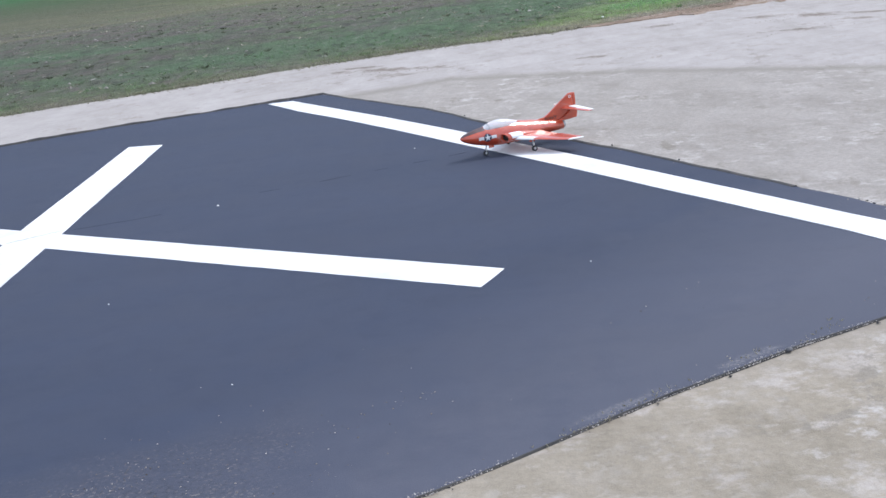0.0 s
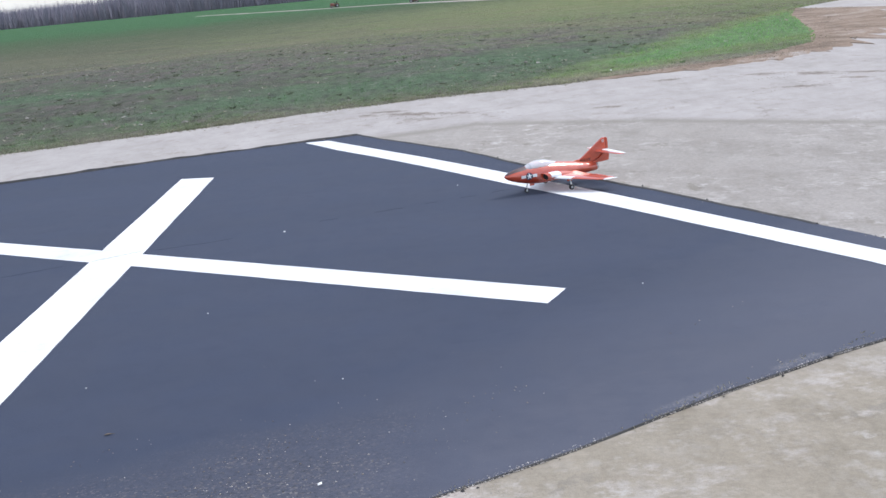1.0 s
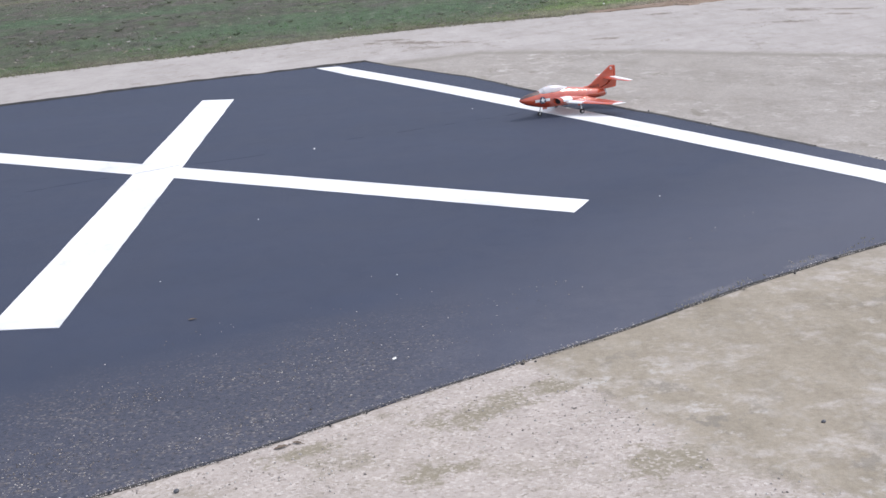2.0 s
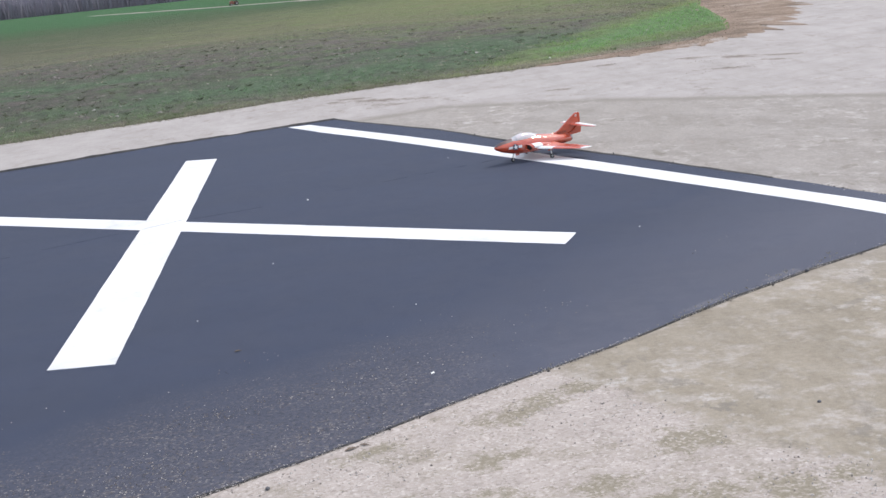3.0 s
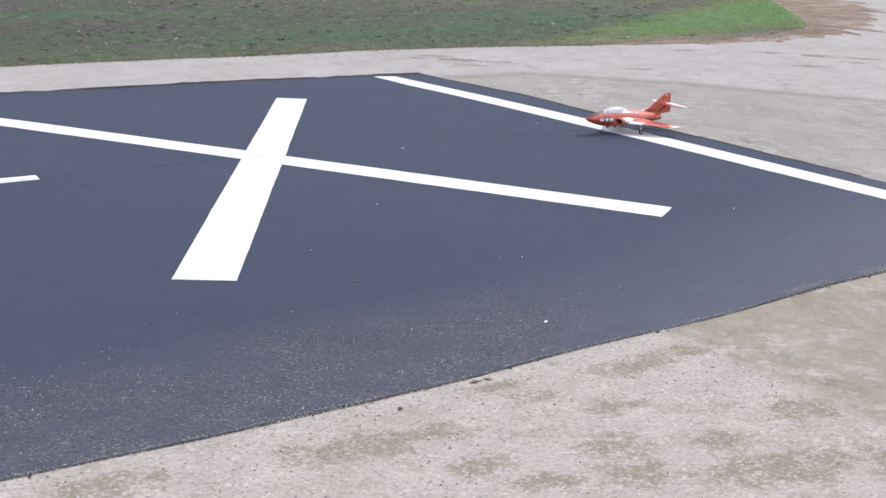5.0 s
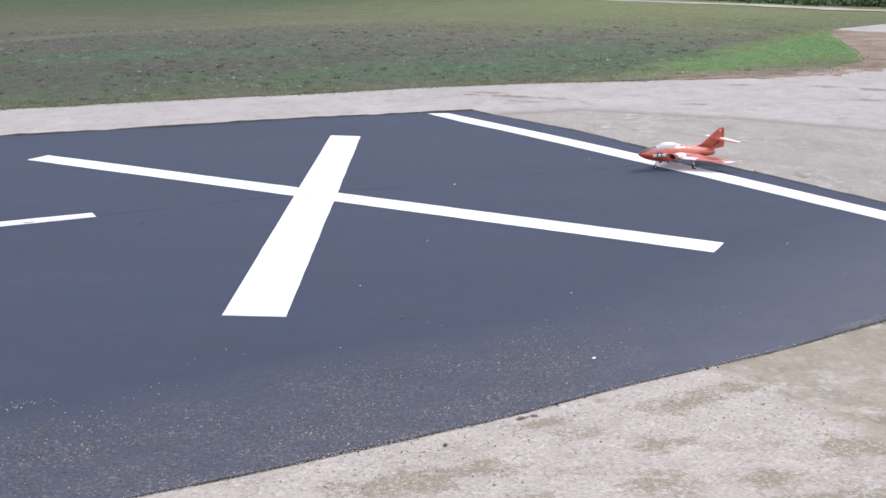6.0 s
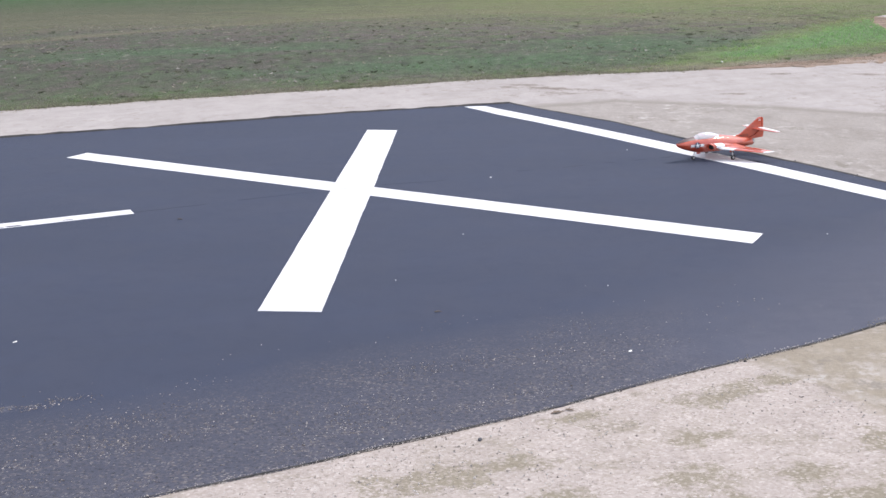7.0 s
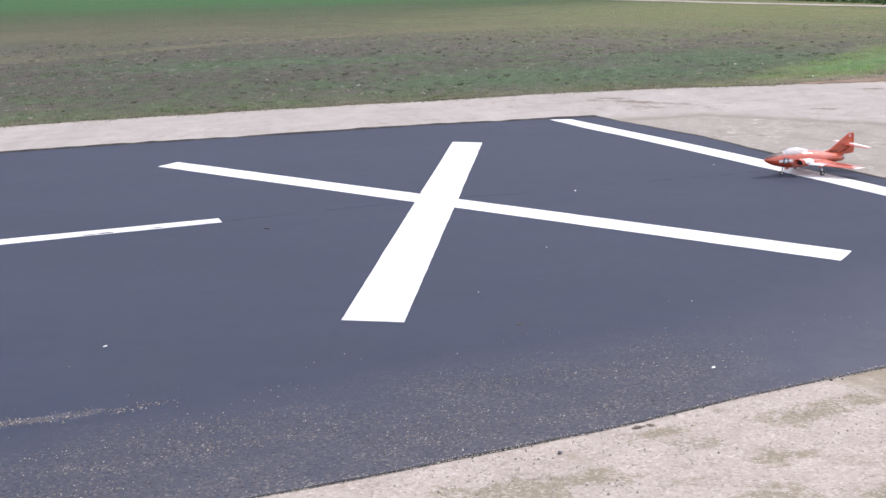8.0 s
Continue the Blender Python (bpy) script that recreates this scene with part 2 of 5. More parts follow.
    scuff = noise_of(nt, v, 5.0, 7, 0.70, (1.2, 0.8, 1), 20)
    low = maths(nt, 'MULTIPLY', ramp(nt, scuff, [(0.385, (0.85,)), (0.435, (0.0,))]), group)
    high = maths(nt, 'MULTIPLY', ramp(nt, noise_of(nt, v, 3.6, 8, 0.74, (1.3, 0.8, 1), 12), [(0.53, (0.0,)), (0.64, (0.65,))]), group)
    pale = maths(nt, 'MULTIPLY', ramp(nt, noise_of(nt, v, 6.0, 7, 0.72), [(0.55, (0.0,)), (0.63, (0.85,))]), group)
    silt = mix(nt, low, mix(nt, pale, mix(nt, high, silt, (0.415, 0.388, 0.365)), (0.455, 0.43, 0.408)), (0.205, 0.186, 0.158))
    dry = mix(nt, maths(nt, 'MULTIPLY', low, 0.8), mix(nt, high, dry, (0.43, 0.402, 0.385)), (0.245, 0.216, 0.192))
    wob = maths(nt, 'MULTIPLY', maths(nt, 'SUBTRACT', patch, 0.5), 1.7)
    beyond = maths(nt, 'MULTIPLY_ADD', x, 0.52, maths(nt, 'SUBTRACT', y, 11.1))
    beyond = maths(nt, 'MAXIMUM', beyond, maths(nt, 'MULTIPLY_ADD', x, -0.3, maths(nt, 'SUBTRACT', y, 11.0)))
    beyond = maths(nt, 'MAXIMUM', beyond, maths(nt, 'MULTIPLY_ADD', x, 0.76, maths(nt, 'SUBTRACT', y, 11.5)))
    beyond = maths(nt, 'ADD', beyond, maths(nt, 'MULTIPLY', wob, 0.2))
    near = maths(nt, 'MULTIPLY_ADD', y, 0.53, maths(nt, 'SUBTRACT', x, 0.91))
    near = maths(nt, 'ADD', near, maths(nt, 'MULTIPLY', wob, 0.55))
    c = mix(nt, ramp(nt, near, [(0.0, (0.0,)), (0.13, (1.0,))]), coarse, silt)
    c = mix(nt, ramp(nt, beyond, [(0.0, (0.0,)), (0.22, (1.0,))]), c, dry)
    rut = maths(nt, 'ABSOLUTE', maths(nt, 'ADD', beyond, 0.08))
    c = mix(nt, ramp(nt, rut, [(0.0, (0.85,)), (0.15, (0.0,))]), c, (0.232, 0.214, 0.188))
    colour(nt, p, c)
    bump(nt, p, maths(nt, 'ADD', grain, maths(nt, 'MULTIPLY', mid, 1.5)), 0.55, 0.006)
    return m


def make_asphalt():
    m, nt, p = shader("asphalt", 0.82, spec=0.28)
    v = place_of(nt)
    grain = noise_of(nt, v, 260, 2, 0.6)
    mid = noise_of(nt, v, 7, 5, 0.6)
    wide = noise_of(nt, v, 0.8, 4, 0.55, (0.5, 1.6, 1), -27)
    c = ramp(nt, grain, [(0.3, (0.0243, 0.0318, 0.0542)), (0.6, (0.0360, 0.0464, 0.0774)), (0.78, (0.0806, 0.0966, 0.1355))])
    c = mix(nt, ramp(nt, wide, [(0.35, (0.0,)), (0.7, (0.5,))]), c, (0.0420, 0.0528, 0.0870))
    c = mix(nt, ramp(nt, mid, [(0.48, (0.0,)), (0.72, (0.5,))]), c, (0.0258, 0.0340, 0.0625))
    c = mix(nt, 1.0, c, ramp(nt, noise_of(nt, v, 2.4, 5, 0.65), [(0.36, (0.96, 0.98, 1.01)), (0.64, (1.04, 1.01, 0.99))]), 'MULTIPLY')
    # dust blown in from the gravel along the near edge
    x, y, z = xyz(nt, v)
    along = maths(nt, 'SUBTRACT', maths(nt, 'MULTIPLY', y, 0.883), maths(nt, 'MULTIPLY', x, 0.469))
    dust_sheen = maths(nt, 'SUBTRACT', 3.55, along)
    dust_sheen = maths(nt, 'MULTIPLY', dust_sheen, ramp(nt, noise_of(nt, v, 5, 6, 0.7), [(0.3, (0.4,)), (0.75, (1.0,))]))
    # paler towards the right: some dust, and sky sheen put into the colour
    right = maths(nt, 'MULTIPLY', ramp(nt, maths(nt, 'MULTIPLY_ADD', x, 0.2, 0.55), [(0.35, (0.0,)), (0.95, (1.0,))]), 0.72)
    dust_sheen = maths(nt, 'ADD', dust_sheen, right)
    c = mix(nt, ramp(nt, dust_sheen, [(0.0, (0.0,)), (1.0, (0.28,))]), c, (0.162, 0.160, 0.186))
    # sand spilt over the edge
    rough = maths(nt, 'MULTIPLY', maths(nt, 'SUBTRACT', noise_of(nt, v, 14, 7, 0.75), 0.5), 5.0)
    sand = most(nt, [blob(nt, x, y, rough, *q, edge=0.6) for q in ((0.55, 3.13, 0.16, 0.025, 32), (1.02, 3.41, 0.12, 0.025, 30), (-3.84, 2.03, 0.24, 0.035, 22))])
    sand = maths(nt, 'MULTIPLY', sand, ramp(nt, noise_of(nt, v, 90, 4, 0.7), [(0.42, (0.0,)), (0.60, (0.28,))]))
    c = mix(nt, sand, c, (0.38, 0.355, 0.335))
    # pale stone showing in the worn surface along the near edge
    cell = nt.nodes.new("ShaderNodeTexVoronoi")
    cell.inputs["Scale"].default_value = 115.0
    nt.links.new(v, cell.inputs["Vector"])
    pick = ramp(nt, xyz(nt, cell.outputs["Color"])[0], [(0.86, (0.0,)), (0.97, (1.0,))])
    band = ramp(nt, maths(nt, 'ADD', maths(nt, 'SUBTRACT', along, 2.5), maths(nt, 'MULTIPLY', maths(nt, 'SUBTRACT', wide, 0.5), 0.8)), [(0.05, (1.0,)), (0.55, (0.85,)), (1.0, (0.0,))])
    band = maths(nt, 'MULTIPLY', band, ramp(nt, maths(nt, 'MULTIPLY', x, -1.0), [(0.45, (0.0,)), (1.0, (1.0,))]))
    worn = ramp(nt, noise_of(nt, v, 3.0, 6, 0.7, (0.7, 2.0, 1), -27), [(0.38, (0.15,)), (0.62, (1.0,))])
    c = mix(nt, maths(nt, 'MULTIPLY', band, 0.22), c, (0.072, 0.068, 0.078))
    # open, dark pores between the stones of the worn band
    pore = ramp(nt, noise_of(nt, v, 52, 5, 0.74), [(0.37, (0.8,)), (0.50, (0.0,))])
    c = mix(nt, maths(nt, 'MULTIPLY', pore, band), c, (0.0155, 0.0185, 0.0265))
    c = mix(nt, maths(nt, 'MULTIPLY', maths(nt, 'MULTIPLY', pick, band), maths(nt, 'MULTIPLY', worn, 0.7)), c, (0.25, 0.228, 0.212))
    # brownish earth ground into the coarser streaks
    c = mix(nt, maths(nt, 'MULTIPLY', maths(nt, 'MULTIPLY', band, worn), ramp(nt, noise_of(nt, v, 30, 6, 0.78), [(0.51, (0.0,)), (0.64, (0.6,))])), c, (0.150, 0.128, 0.118))
    colour(nt, p, c)
    bump(nt, p, grain, 0.5, 0.003)
    return m


def make_paint():
    m, nt, p = shader("white_road_paint", 0.6, spec=0.4)
    v = place_of(nt)
    c = ramp(nt, noise_of(nt, v, 12, 6, 0.7), [(0.25, (0.62, 0.62, 0.63)), (0.45, (0.76, 0.76, 0.76))])
    c = mix(nt, 1.0, c, ramp(nt, noise_of(nt, v, 1.6, 5, 0.65), [(0.35, (0.76, 0.77, 0.79)), (0.6, (1.0, 1.0, 1.0))]), 'MULTIPLY')
    c = mix(nt, ramp(nt, noise_of(nt, v, 60, 4, 0.8), [(0.68, (0.0,)), (0.80, (0.7,))]), c, (0.35, 0.35, 0.37))
    colour(nt, p, c)
    bump(nt, p, noise_of(nt, v, 260, 2, 0.6), 0.4, 0.002)
    return m


def lush_at(nt, x, y, warp):
    """Above 0 inside the wedge of young grass beside the bend."""
    half = maths(nt, 'MULTIPLY', maths(nt, 'ADD', x, 0.3), 0.57)
    off = maths(nt, 'ABSOLUTE', maths(nt, 'SUBTRACT', y, maths(nt, 'MULTIPLY_ADD', x, 1.1, 12.75)))
    off = maths(nt, 'ADD', off, maths(nt, 'MULTIPLY', maths(nt, 'MAXIMUM', maths(nt, 'SUBTRACT', x, 6.6), 0.0), 4.0))
    return maths(nt, 'MULTIPLY_ADD', maths(nt, 'SUBTRACT', half, off), 0.5, maths(nt, 'MULTIPLY', maths(nt, 'SUBTRACT', warp, 0.5), 2.4))


def field_tint(nt, v):
    """The field's colours: bare soil, thin grass in drifts, and a lush wedge by the bend."""
    x, y, z = xyz(nt, v)
    warp = noise_of(nt, v, 0.22, 5, 0.6)
    warp2 = noise_of(nt, v, 0.9, 6, 0.62, (1, 1.4, 1))
    drift = noise_of(nt, v, 0.42, 6, 0.6, (1, 0.8, 1))
    fine = noise_of(nt, v, 7, 5, 0.65, (1, 0.6, 1))
    far = maths(nt, 'SUBTRACT', y, maths(nt, 'MULTIPLY', x, 0.22))
    k = maths(nt, 'MULTIPLY', maths(nt, 'LOGARITHM', maths(nt, 'MAXIMUM', maths(nt, 'SUBTRACT', far, 9.5), 0.5), 2.71828), 0.2)
    k = maths(nt, 'ADD', k, maths(nt, 'MULTIPLY', maths(nt, 'SUBTRACT', warp, 0.5), 0.16))
    k = maths(nt, 'ADD', k, maths(nt, 'MULTIPLY', maths(nt, 'SUBTRACT', warp2, 0.5), 0.20))
    c = ramp(nt, k, [(0.17, (0.179, 0.201, 0.100)), (0.26, (0.122, 0.150, 0.083)), (0.35, (0.090, 0.104, 0.067)),
                     (0.42, (0.092, 0.092, 0.071)), (0.50, (0.110, 0.099, 0.086)), (0.57, (0.113, 0.106, 0.080)),
                     (0.635, (0.135, 0.132, 0.082)), (0.70, (0.101, 0.108, 0.066)), (0.82, (0.062, 0.098, 0.045)), (0.88, (0.045, 0.118, 0.045))])
    # drifts of thin bluish-green grass, and bare mauve soil between
    rough = maths(nt, 'MULTIPLY', maths(nt, 'SUBTRACT', warp2, 0.5), 3.2)
    near = ramp(nt, maths(nt, 'MULTIPLY', far, 0.02), [(0.44, (1.0,)), (0.75, (0.0,))])
    green = most(nt, [ramp(nt, drift, [(0.50, (0.0,)), (0.66, (0.8,))])] + [blob(nt, x, y, rough, *q, edge=0.8) for q in
                 ((1.5, 18.3, 1.5, 1.3, 10), (-5.8, 19.0, 2.6, 1.4, 0), (-0.8, 16.2, 1.7, 1.0, 10), (3.6, 30.0, 4.5, 2.2, 0))])
    c = mix(nt, maths(nt, 'MULTIPLY', maths(nt, 'MULTIPLY', green, near), 0.75), c, (0.086, 0.118, 0.068))
    bare = most(nt, [ramp(nt, drift, [(0.34, (0.8,)), (0.45, (0.0,))])] + [blob(nt, x, y, rough, *q, edge=0.8) for q in
                ((3.0, 18.6, 1.2, 0.9, 35), (-0.5, 23.0, 2.6, 2.6, 0), (-6.5, 25.5, 4.0, 2.6, 0), (-3.0, 22.0, 2.0, 1.4, 0))])
    c = mix(nt, maths(nt, 'MULTIPLY', maths(nt, 'MULTIPLY', bare, near), 0.8), c, (0.130, 0.115, 0.104))
    # tussocks, painted tuft shadows and bleached bits, thinning out with distance
    tuss = noise_of(nt, v, 2.6, 7, 0.72, (1, 0.5, 1))
    c = mix(nt, maths(nt, 'MULTIPLY', ramp(nt, tuss, [(0.36, (0.85,)), (0.48, (0.0,))]), near), c, (0.142, 0.122, 0.108))
    c = mix(nt, maths(nt, 'MULTIPLY', ramp(nt, tuss, [(0.50, (0.0,)), (0.62, (0.8,))]), near), c, (0.112, 0.155, 0.080))
    # a yellow-green sweep behind, and greener turf towards the bend
    sweep = blob(nt, x, y, rough, 10.0, 41.0, 12.5, 18.0, 0, edge=0.7)
    c = mix(nt, maths(nt, 'MULTIPLY', sweep, 0.9), c, mix(nt, ramp(nt, warp2, [(0.38, (0.0,)), (0.62, (1.0,))]), (0.135, 0.178, 0.070), (0.225, 0.225, 0.108)))
    # older, darker growth over the far side of the field
    old = blob(nt, x, y, rough, -10.0, 19.0, 6.5, 9.0, 20, edge=0.8)
    c = mix(nt, maths(nt, 'MULTIPLY', old, 0.45), c, mix(nt, ramp(nt, tuss, [(0.4, (0.0,)), (0.6, (1.0,))]), (0.092, 0.080, 0.068), (0.066, 0.098, 0.056)))
    turf = most(nt, [blob(nt, x, y, rough, *q, edge=0.8) for q in ((1.3, 17.6, 2.0, 1.5, 10), (-1.2, 15.3, 3.0, 1.1, 14), (-6.0, 18.5, 2.4, 0.9, 10))])
    c = mix(nt, maths(nt, 'MULTIPLY', turf, 0.8), c, (0.084, 0.136, 0.074))
    speck = noise_of(nt, v, 5.5, 4, 0.66, (1, 0.42, 1))
    # dark specks put the tufts' and clods' shadows into the ground colour
    c = mix(nt, maths(nt, 'MULTIPLY', ramp(nt, speck, [(0.37, (0.65,)), (0.44, (0.0,))]), near), c, (0.055, 0.058, 0.046))
    c = mix(nt, maths(nt, 'MULTIPLY', ramp(nt, speck, [(0.60, (0.0,)), (0.70, (0.6,))]), near), c, (0.23, 0.215, 0.18))
    # the limit of the tilled ground, with a dry ochre margin beyond it
    bow = maths(nt, 'MAXIMUM', maths(nt, 'ADD', x, 1.2), -9.5)
    limit = maths(nt, 'SUBTRACT', 30.5, maths(nt, 'MULTIPLY', maths(nt, 'MULTIPLY', bow, bow), 0.115))
    limit = maths(nt, 'SUBTRACT', limit, maths(nt, 'MULTIPLY', maths(nt, 'MINIMUM', maths(nt, 'MAXIMUM', x, 0.0), 3.5), 1.25))
    past = maths(nt, 'ADD', maths(nt, 'SUBTRACT', y, limit), maths(nt, 'MULTIPLY', maths(nt, 'SUBTRACT', warp2, 0.5), 4.0))
    past = maths(nt, 'MULTIPLY', past, 0.1)
    ochre = ramp(nt, past, [(0.0, (0.0,)), (0.07, (0.6,)), (0.16, (0.45,)), (0.36, (0.0,))])
    ochre = maths(nt, 'MULTIPLY', ochre, ramp(nt, drift, [(0.36, (0.25,)), (0.56, (1.0,))]))
    c = mix(nt, ochre, c, (0.195, 0.182, 0.108))
    # taller, yellower grass along the gravel
    side = maths(nt, 'MINIMUM', maths(nt, 'MULTIPLY_ADD', x, 0.26, 13.5), maths(nt, 'MINIMUM', maths(nt, 'MULTIPLY_ADD', x, 0.338, 13.62), maths(nt, 'MULTIPLY_ADD', x, 0.516, 15.22)))
    rim = maths(nt, 'ADD', maths(nt, 'SUBTRACT', y, side), maths(nt, 'MULTIPLY', maths(nt, 'SUBTRACT', warp2, 0.5), 2.2))
    tall = maths(nt, 'MULTIPLY', ramp(nt, rim, [(0.05, (0.8,)), (0.5, (0.5,)), (1.0, (0.0,))]), ramp(nt, noise_of(nt, v, 1.7, 4, 0.6), [(0.34, (0.25,)), (0.54, (1.0,))]))
    c = mix(nt, tall, c, mix(nt, ramp(nt, rim, [(0.15, (0.0,)), (0.9, (1.0,))]), (0.128, 0.124, 0.086), (0.108, 0.118, 0.075)))
    # the lush wedge: yellow-green along its rim, bluer within
    lush = lush_at(nt, x, y, warp2)
    inner = mix(nt, ramp(nt, lush, [(0.25, (0.0,)), (0.95, (1.0,))]), (0.196, 0.258, 0.088), (0.130, 0.218, 0.090))
    c = mix(nt, ramp(nt, lush, [(-0.12, (0.0,)), (0.85, (0.88,))]), c, inner)
    # bleached, earthy margin where the grass thins out onto the gravel
    thin = maths(nt, 'ADD', maths(nt, 'SUBTRACT', y, side), maths(nt, 'MULTIPLY', maths(nt, 'SUBTRACT', warp2, 0.5), 0.9))
    c = mix(nt, maths(nt, 'MULTIPLY', ramp(nt, thin, [(0.0, (0.8,)), (0.22, (0.5,)), (0.55, (0.0,))]), ramp(nt, maths(nt, 'MULTIPLY', x, 0.25), [(0.1, (0.2,)), (0.7, (1.0,))])), c, (0.245, 0.212, 0.168))
    return mix(nt, 1.0, c, ramp(nt, fine, [(0.30, (0.74, 0.735, 0.77)), (0.66, (1.16, 1.15, 1.20))]), 'MULTIPLY')


def make_field():
    m, nt, p = shader("field_soil_and_grass", 0.95, spec=0.15)
    v = place_of(nt)
    colour(nt, p, field_tint(nt, v))
    bump(nt, p, maths(nt, 'ADD', maths(nt, 'MULTIPLY', noise_of(nt, v, 5, 6, 0.7), 1.6), noise_of(nt, v, 22, 3, 0.7)), 0.85, 0.07)
    return m


def make_turf(name):
    """Blades in their ground's colour, about doubled to offset their shade, each varied a little."""
    m, nt, p = shader(name, 0.7, spec=0.2)
    r = nt.nodes.new("ShaderNodeNewGeometry").outputs["Random Per Island"]
    c = mix(nt, 1.0, field_tint(nt, place_of(nt)), ramp(nt, r, [(0.0, (1.95, 2.0, 1.9)), (0.8, (2.15, 2.25, 2.15)), (1.0, (2.35, 2.4, 2.3))]), 'MULTIPLY')
    colour(nt, p, c)
    thin = nt.nodes.new("ShaderNodeBsdfTranslucent")
    nt.links.new(c, thin.inputs["Color"])
    both = nt.nodes.new("ShaderNodeMixShader")
    both.inputs["Fac"].default_value = 0.5
    nt.links.new(p.outputs[0], both.inputs[1])
    nt.links.new(thin.outputs[0], both.inputs[2])
    nt.links.new(both.outputs[0], nt.nodes["Material Output"].inputs["Surface"])
    return m


def make_blades(name, low, high):
    m, nt, p = shader(name, 0.7, spec=0.2)
    r = nt.nodes.new("ShaderNodeNewGeometry").outputs["Random Per Island"]
    c = ramp(nt, r, [(0.0, low), (0.75, high), (1.0, tuple(min(1.0, a * 1.3 + 0.03) for a in high))])
    c = mix(nt, ramp(nt, noise_of(nt, place_of(nt), 0.9, 4), [(0.4, (0.0,)), (0.65, (0.5,))]), c, (0.19, 0.18, 0.115))
    colour(nt, p, c)
    return m


def make_speckled(name, cols, rough=0.85):
    m, nt, p = shader(name, rough, spec=0.3)
    r = nt.nodes.new("ShaderNodeNewGeometry").outputs["Random Per Island"]
    c = ramp(nt, r, [(i / max(1, len(cols) - 1), c) for i, c in enumerate(cols)])
    c = mix(nt, 0.5, c, mix(nt, noise_of(nt, place_of(nt), 300, 2), (0.6, 0.6, 0.6), (1.2, 1.2, 1.2)), 'MULTIPLY')
    colour(nt, p, c)
    return m


def make_plain(name, a, b, rough, scale=20, metal=0.0, spec=0.5, coat=0.0, stretch=None):
    m, nt, p = shader(name, rough, metal, spec)
    tc = nt.nodes.new("ShaderNodeTexCoord").outputs["Object"]
    n = noise_of(nt, tc, scale, 5, 0.6, stretch)
    colour(nt, p, ramp(nt, n, [(0.3, a), (0.7, b)]))
    r = nt.nodes.new("ShaderNodeMapRange")
    nt.links.new(n, r.inputs["Value"])
    r.inputs["To Min"].default_value, r.inputs["To Max"].default_value = rough * 0.8, min(1, rough * 1.25)
    nt.links.new(r.outputs[0], p.inputs["Roughness"])
    p.inputs["Coat Weight"].default_value = coat
    p.inputs["Coat Roughness"].default_value = 0.2
    p.inputs["Coat IOR"].default_value = 1.9
    return m


def make_thatch():
    m, nt, p = shader("brown_dead_thatch", 0.95, spec=0.15)
    v = place_of(nt)
    c = ramp(nt, noise_of(nt, v, 1.3, 8, 0.72), [(0.34, (0.140, 0.106, 0.082)), (0.46, (0.228, 0.170, 0.128)), (0.56, (0.285, 0.218, 0.170)), (0.66, (0.365, 0.325, 0.295))])
    c = mix(nt, 1.0, c, ramp(nt, noise_of(nt, v, 30, 4, 0.7), [(0.3, (0.75, 0.75, 0.75)), (0.7, (1.12, 1.12, 1.12))]), 'MULTIPLY')
    colour(nt, p, c)
    bump(nt, p, noise_of(nt, v, 14, 5, 0.7), 0.7, 0.03)
    return m


def make_film():
    """Orange-red covering film: deep colour under a clear, slightly wrinkled gloss."""
    m, nt, p = shader("glossy_orange_red_film", 0.45, spec=0.35)
    tc = nt.nodes.new("ShaderNodeTexCoord").outputs["Object"]
    c = ramp(nt, noise_of(nt, tc, 9, 5, 0.6), [(0.3, (0.39, 0.038, 0.012)), (0.7, (0.55, 0.068, 0.016))])
    # faded, rubbed spots
    c = mix(nt, ramp(nt, noise_of(nt, tc, 34, 6, 0.7), [(0.60, (0.0,)), (0.74, (0.5,))]), c, (0.62, 0.20, 0.12))
    colour(nt, p, c)
    p.inputs["Coat Weight"].default_value = 1.0
    p.inputs["Coat Roughness"].default_value = 0.07
    p.inputs["Coat IOR"].default_value = 1.75
    b = nt.nodes.new("ShaderNodeBump")
    b.inputs["Strength"].default_value = 0.55
    b.inputs["Distance"].default_value = 0.004
    nt.links.new(noise_of(nt, tc, 26, 3, 0.5), b.inputs["Height"])
    nt.links.new(b.outputs["Normal"], p.inputs["Coat Normal"])
    nt.links.new(b.outputs["Normal"], p.inputs["Normal"])
    return m


GRAVEL, ASPHALT, PAINT, FIELD = make_gravel(), make_asphalt(), make_paint(), make_field()
TURF = make_turf("turf_blades")
STRAW = make_blades("dry_grass_blades", (0.27, 0.24, 0.18), (0.45, 0.41, 0.33))
STONES = make_speckled("gravel_stones", [(0.20, 0.18, 0.167), (0.31, 0.279, 0.258), (0.42, 0.385, 0.36), (0.45, 0.418, 0.392), (0.60, 0.57, 0.545)])
GRIT = make_speckled("loose_grit", [(0.08, 0.075, 0.075), (0.17, 0.148, 0.135), (0.26, 0.232, 0.212), (0.54, 0.50, 0.465)])
CLODS = make_speckled("soil_clods", [(0.075, 0.070, 0.062), (0.12, 0.113, 0.098), (0.15, 0.138, 0.122), (0.30, 0.285, 0.26)], 0.95)
# stem tones lightened to carry the haze of distance
BRUSH = make_speckled("bare_brush", [(0.24, 0.225, 0.27), (0.26, 0.243, 0.29), (0.28, 0.262, 0.31)], 0.95)
LEAVES = make_speckled("hedge_leaves", [(0.045, 0.085, 0.032), (0.085, 0.145, 0.055), (0.13, 0.19, 0.085)], 0.7)
TRACK = make_plain("pale_dirt_track", (0.26, 0.225, 0.195), (0.38, 0.34, 0.30), 0.95, 1.5)
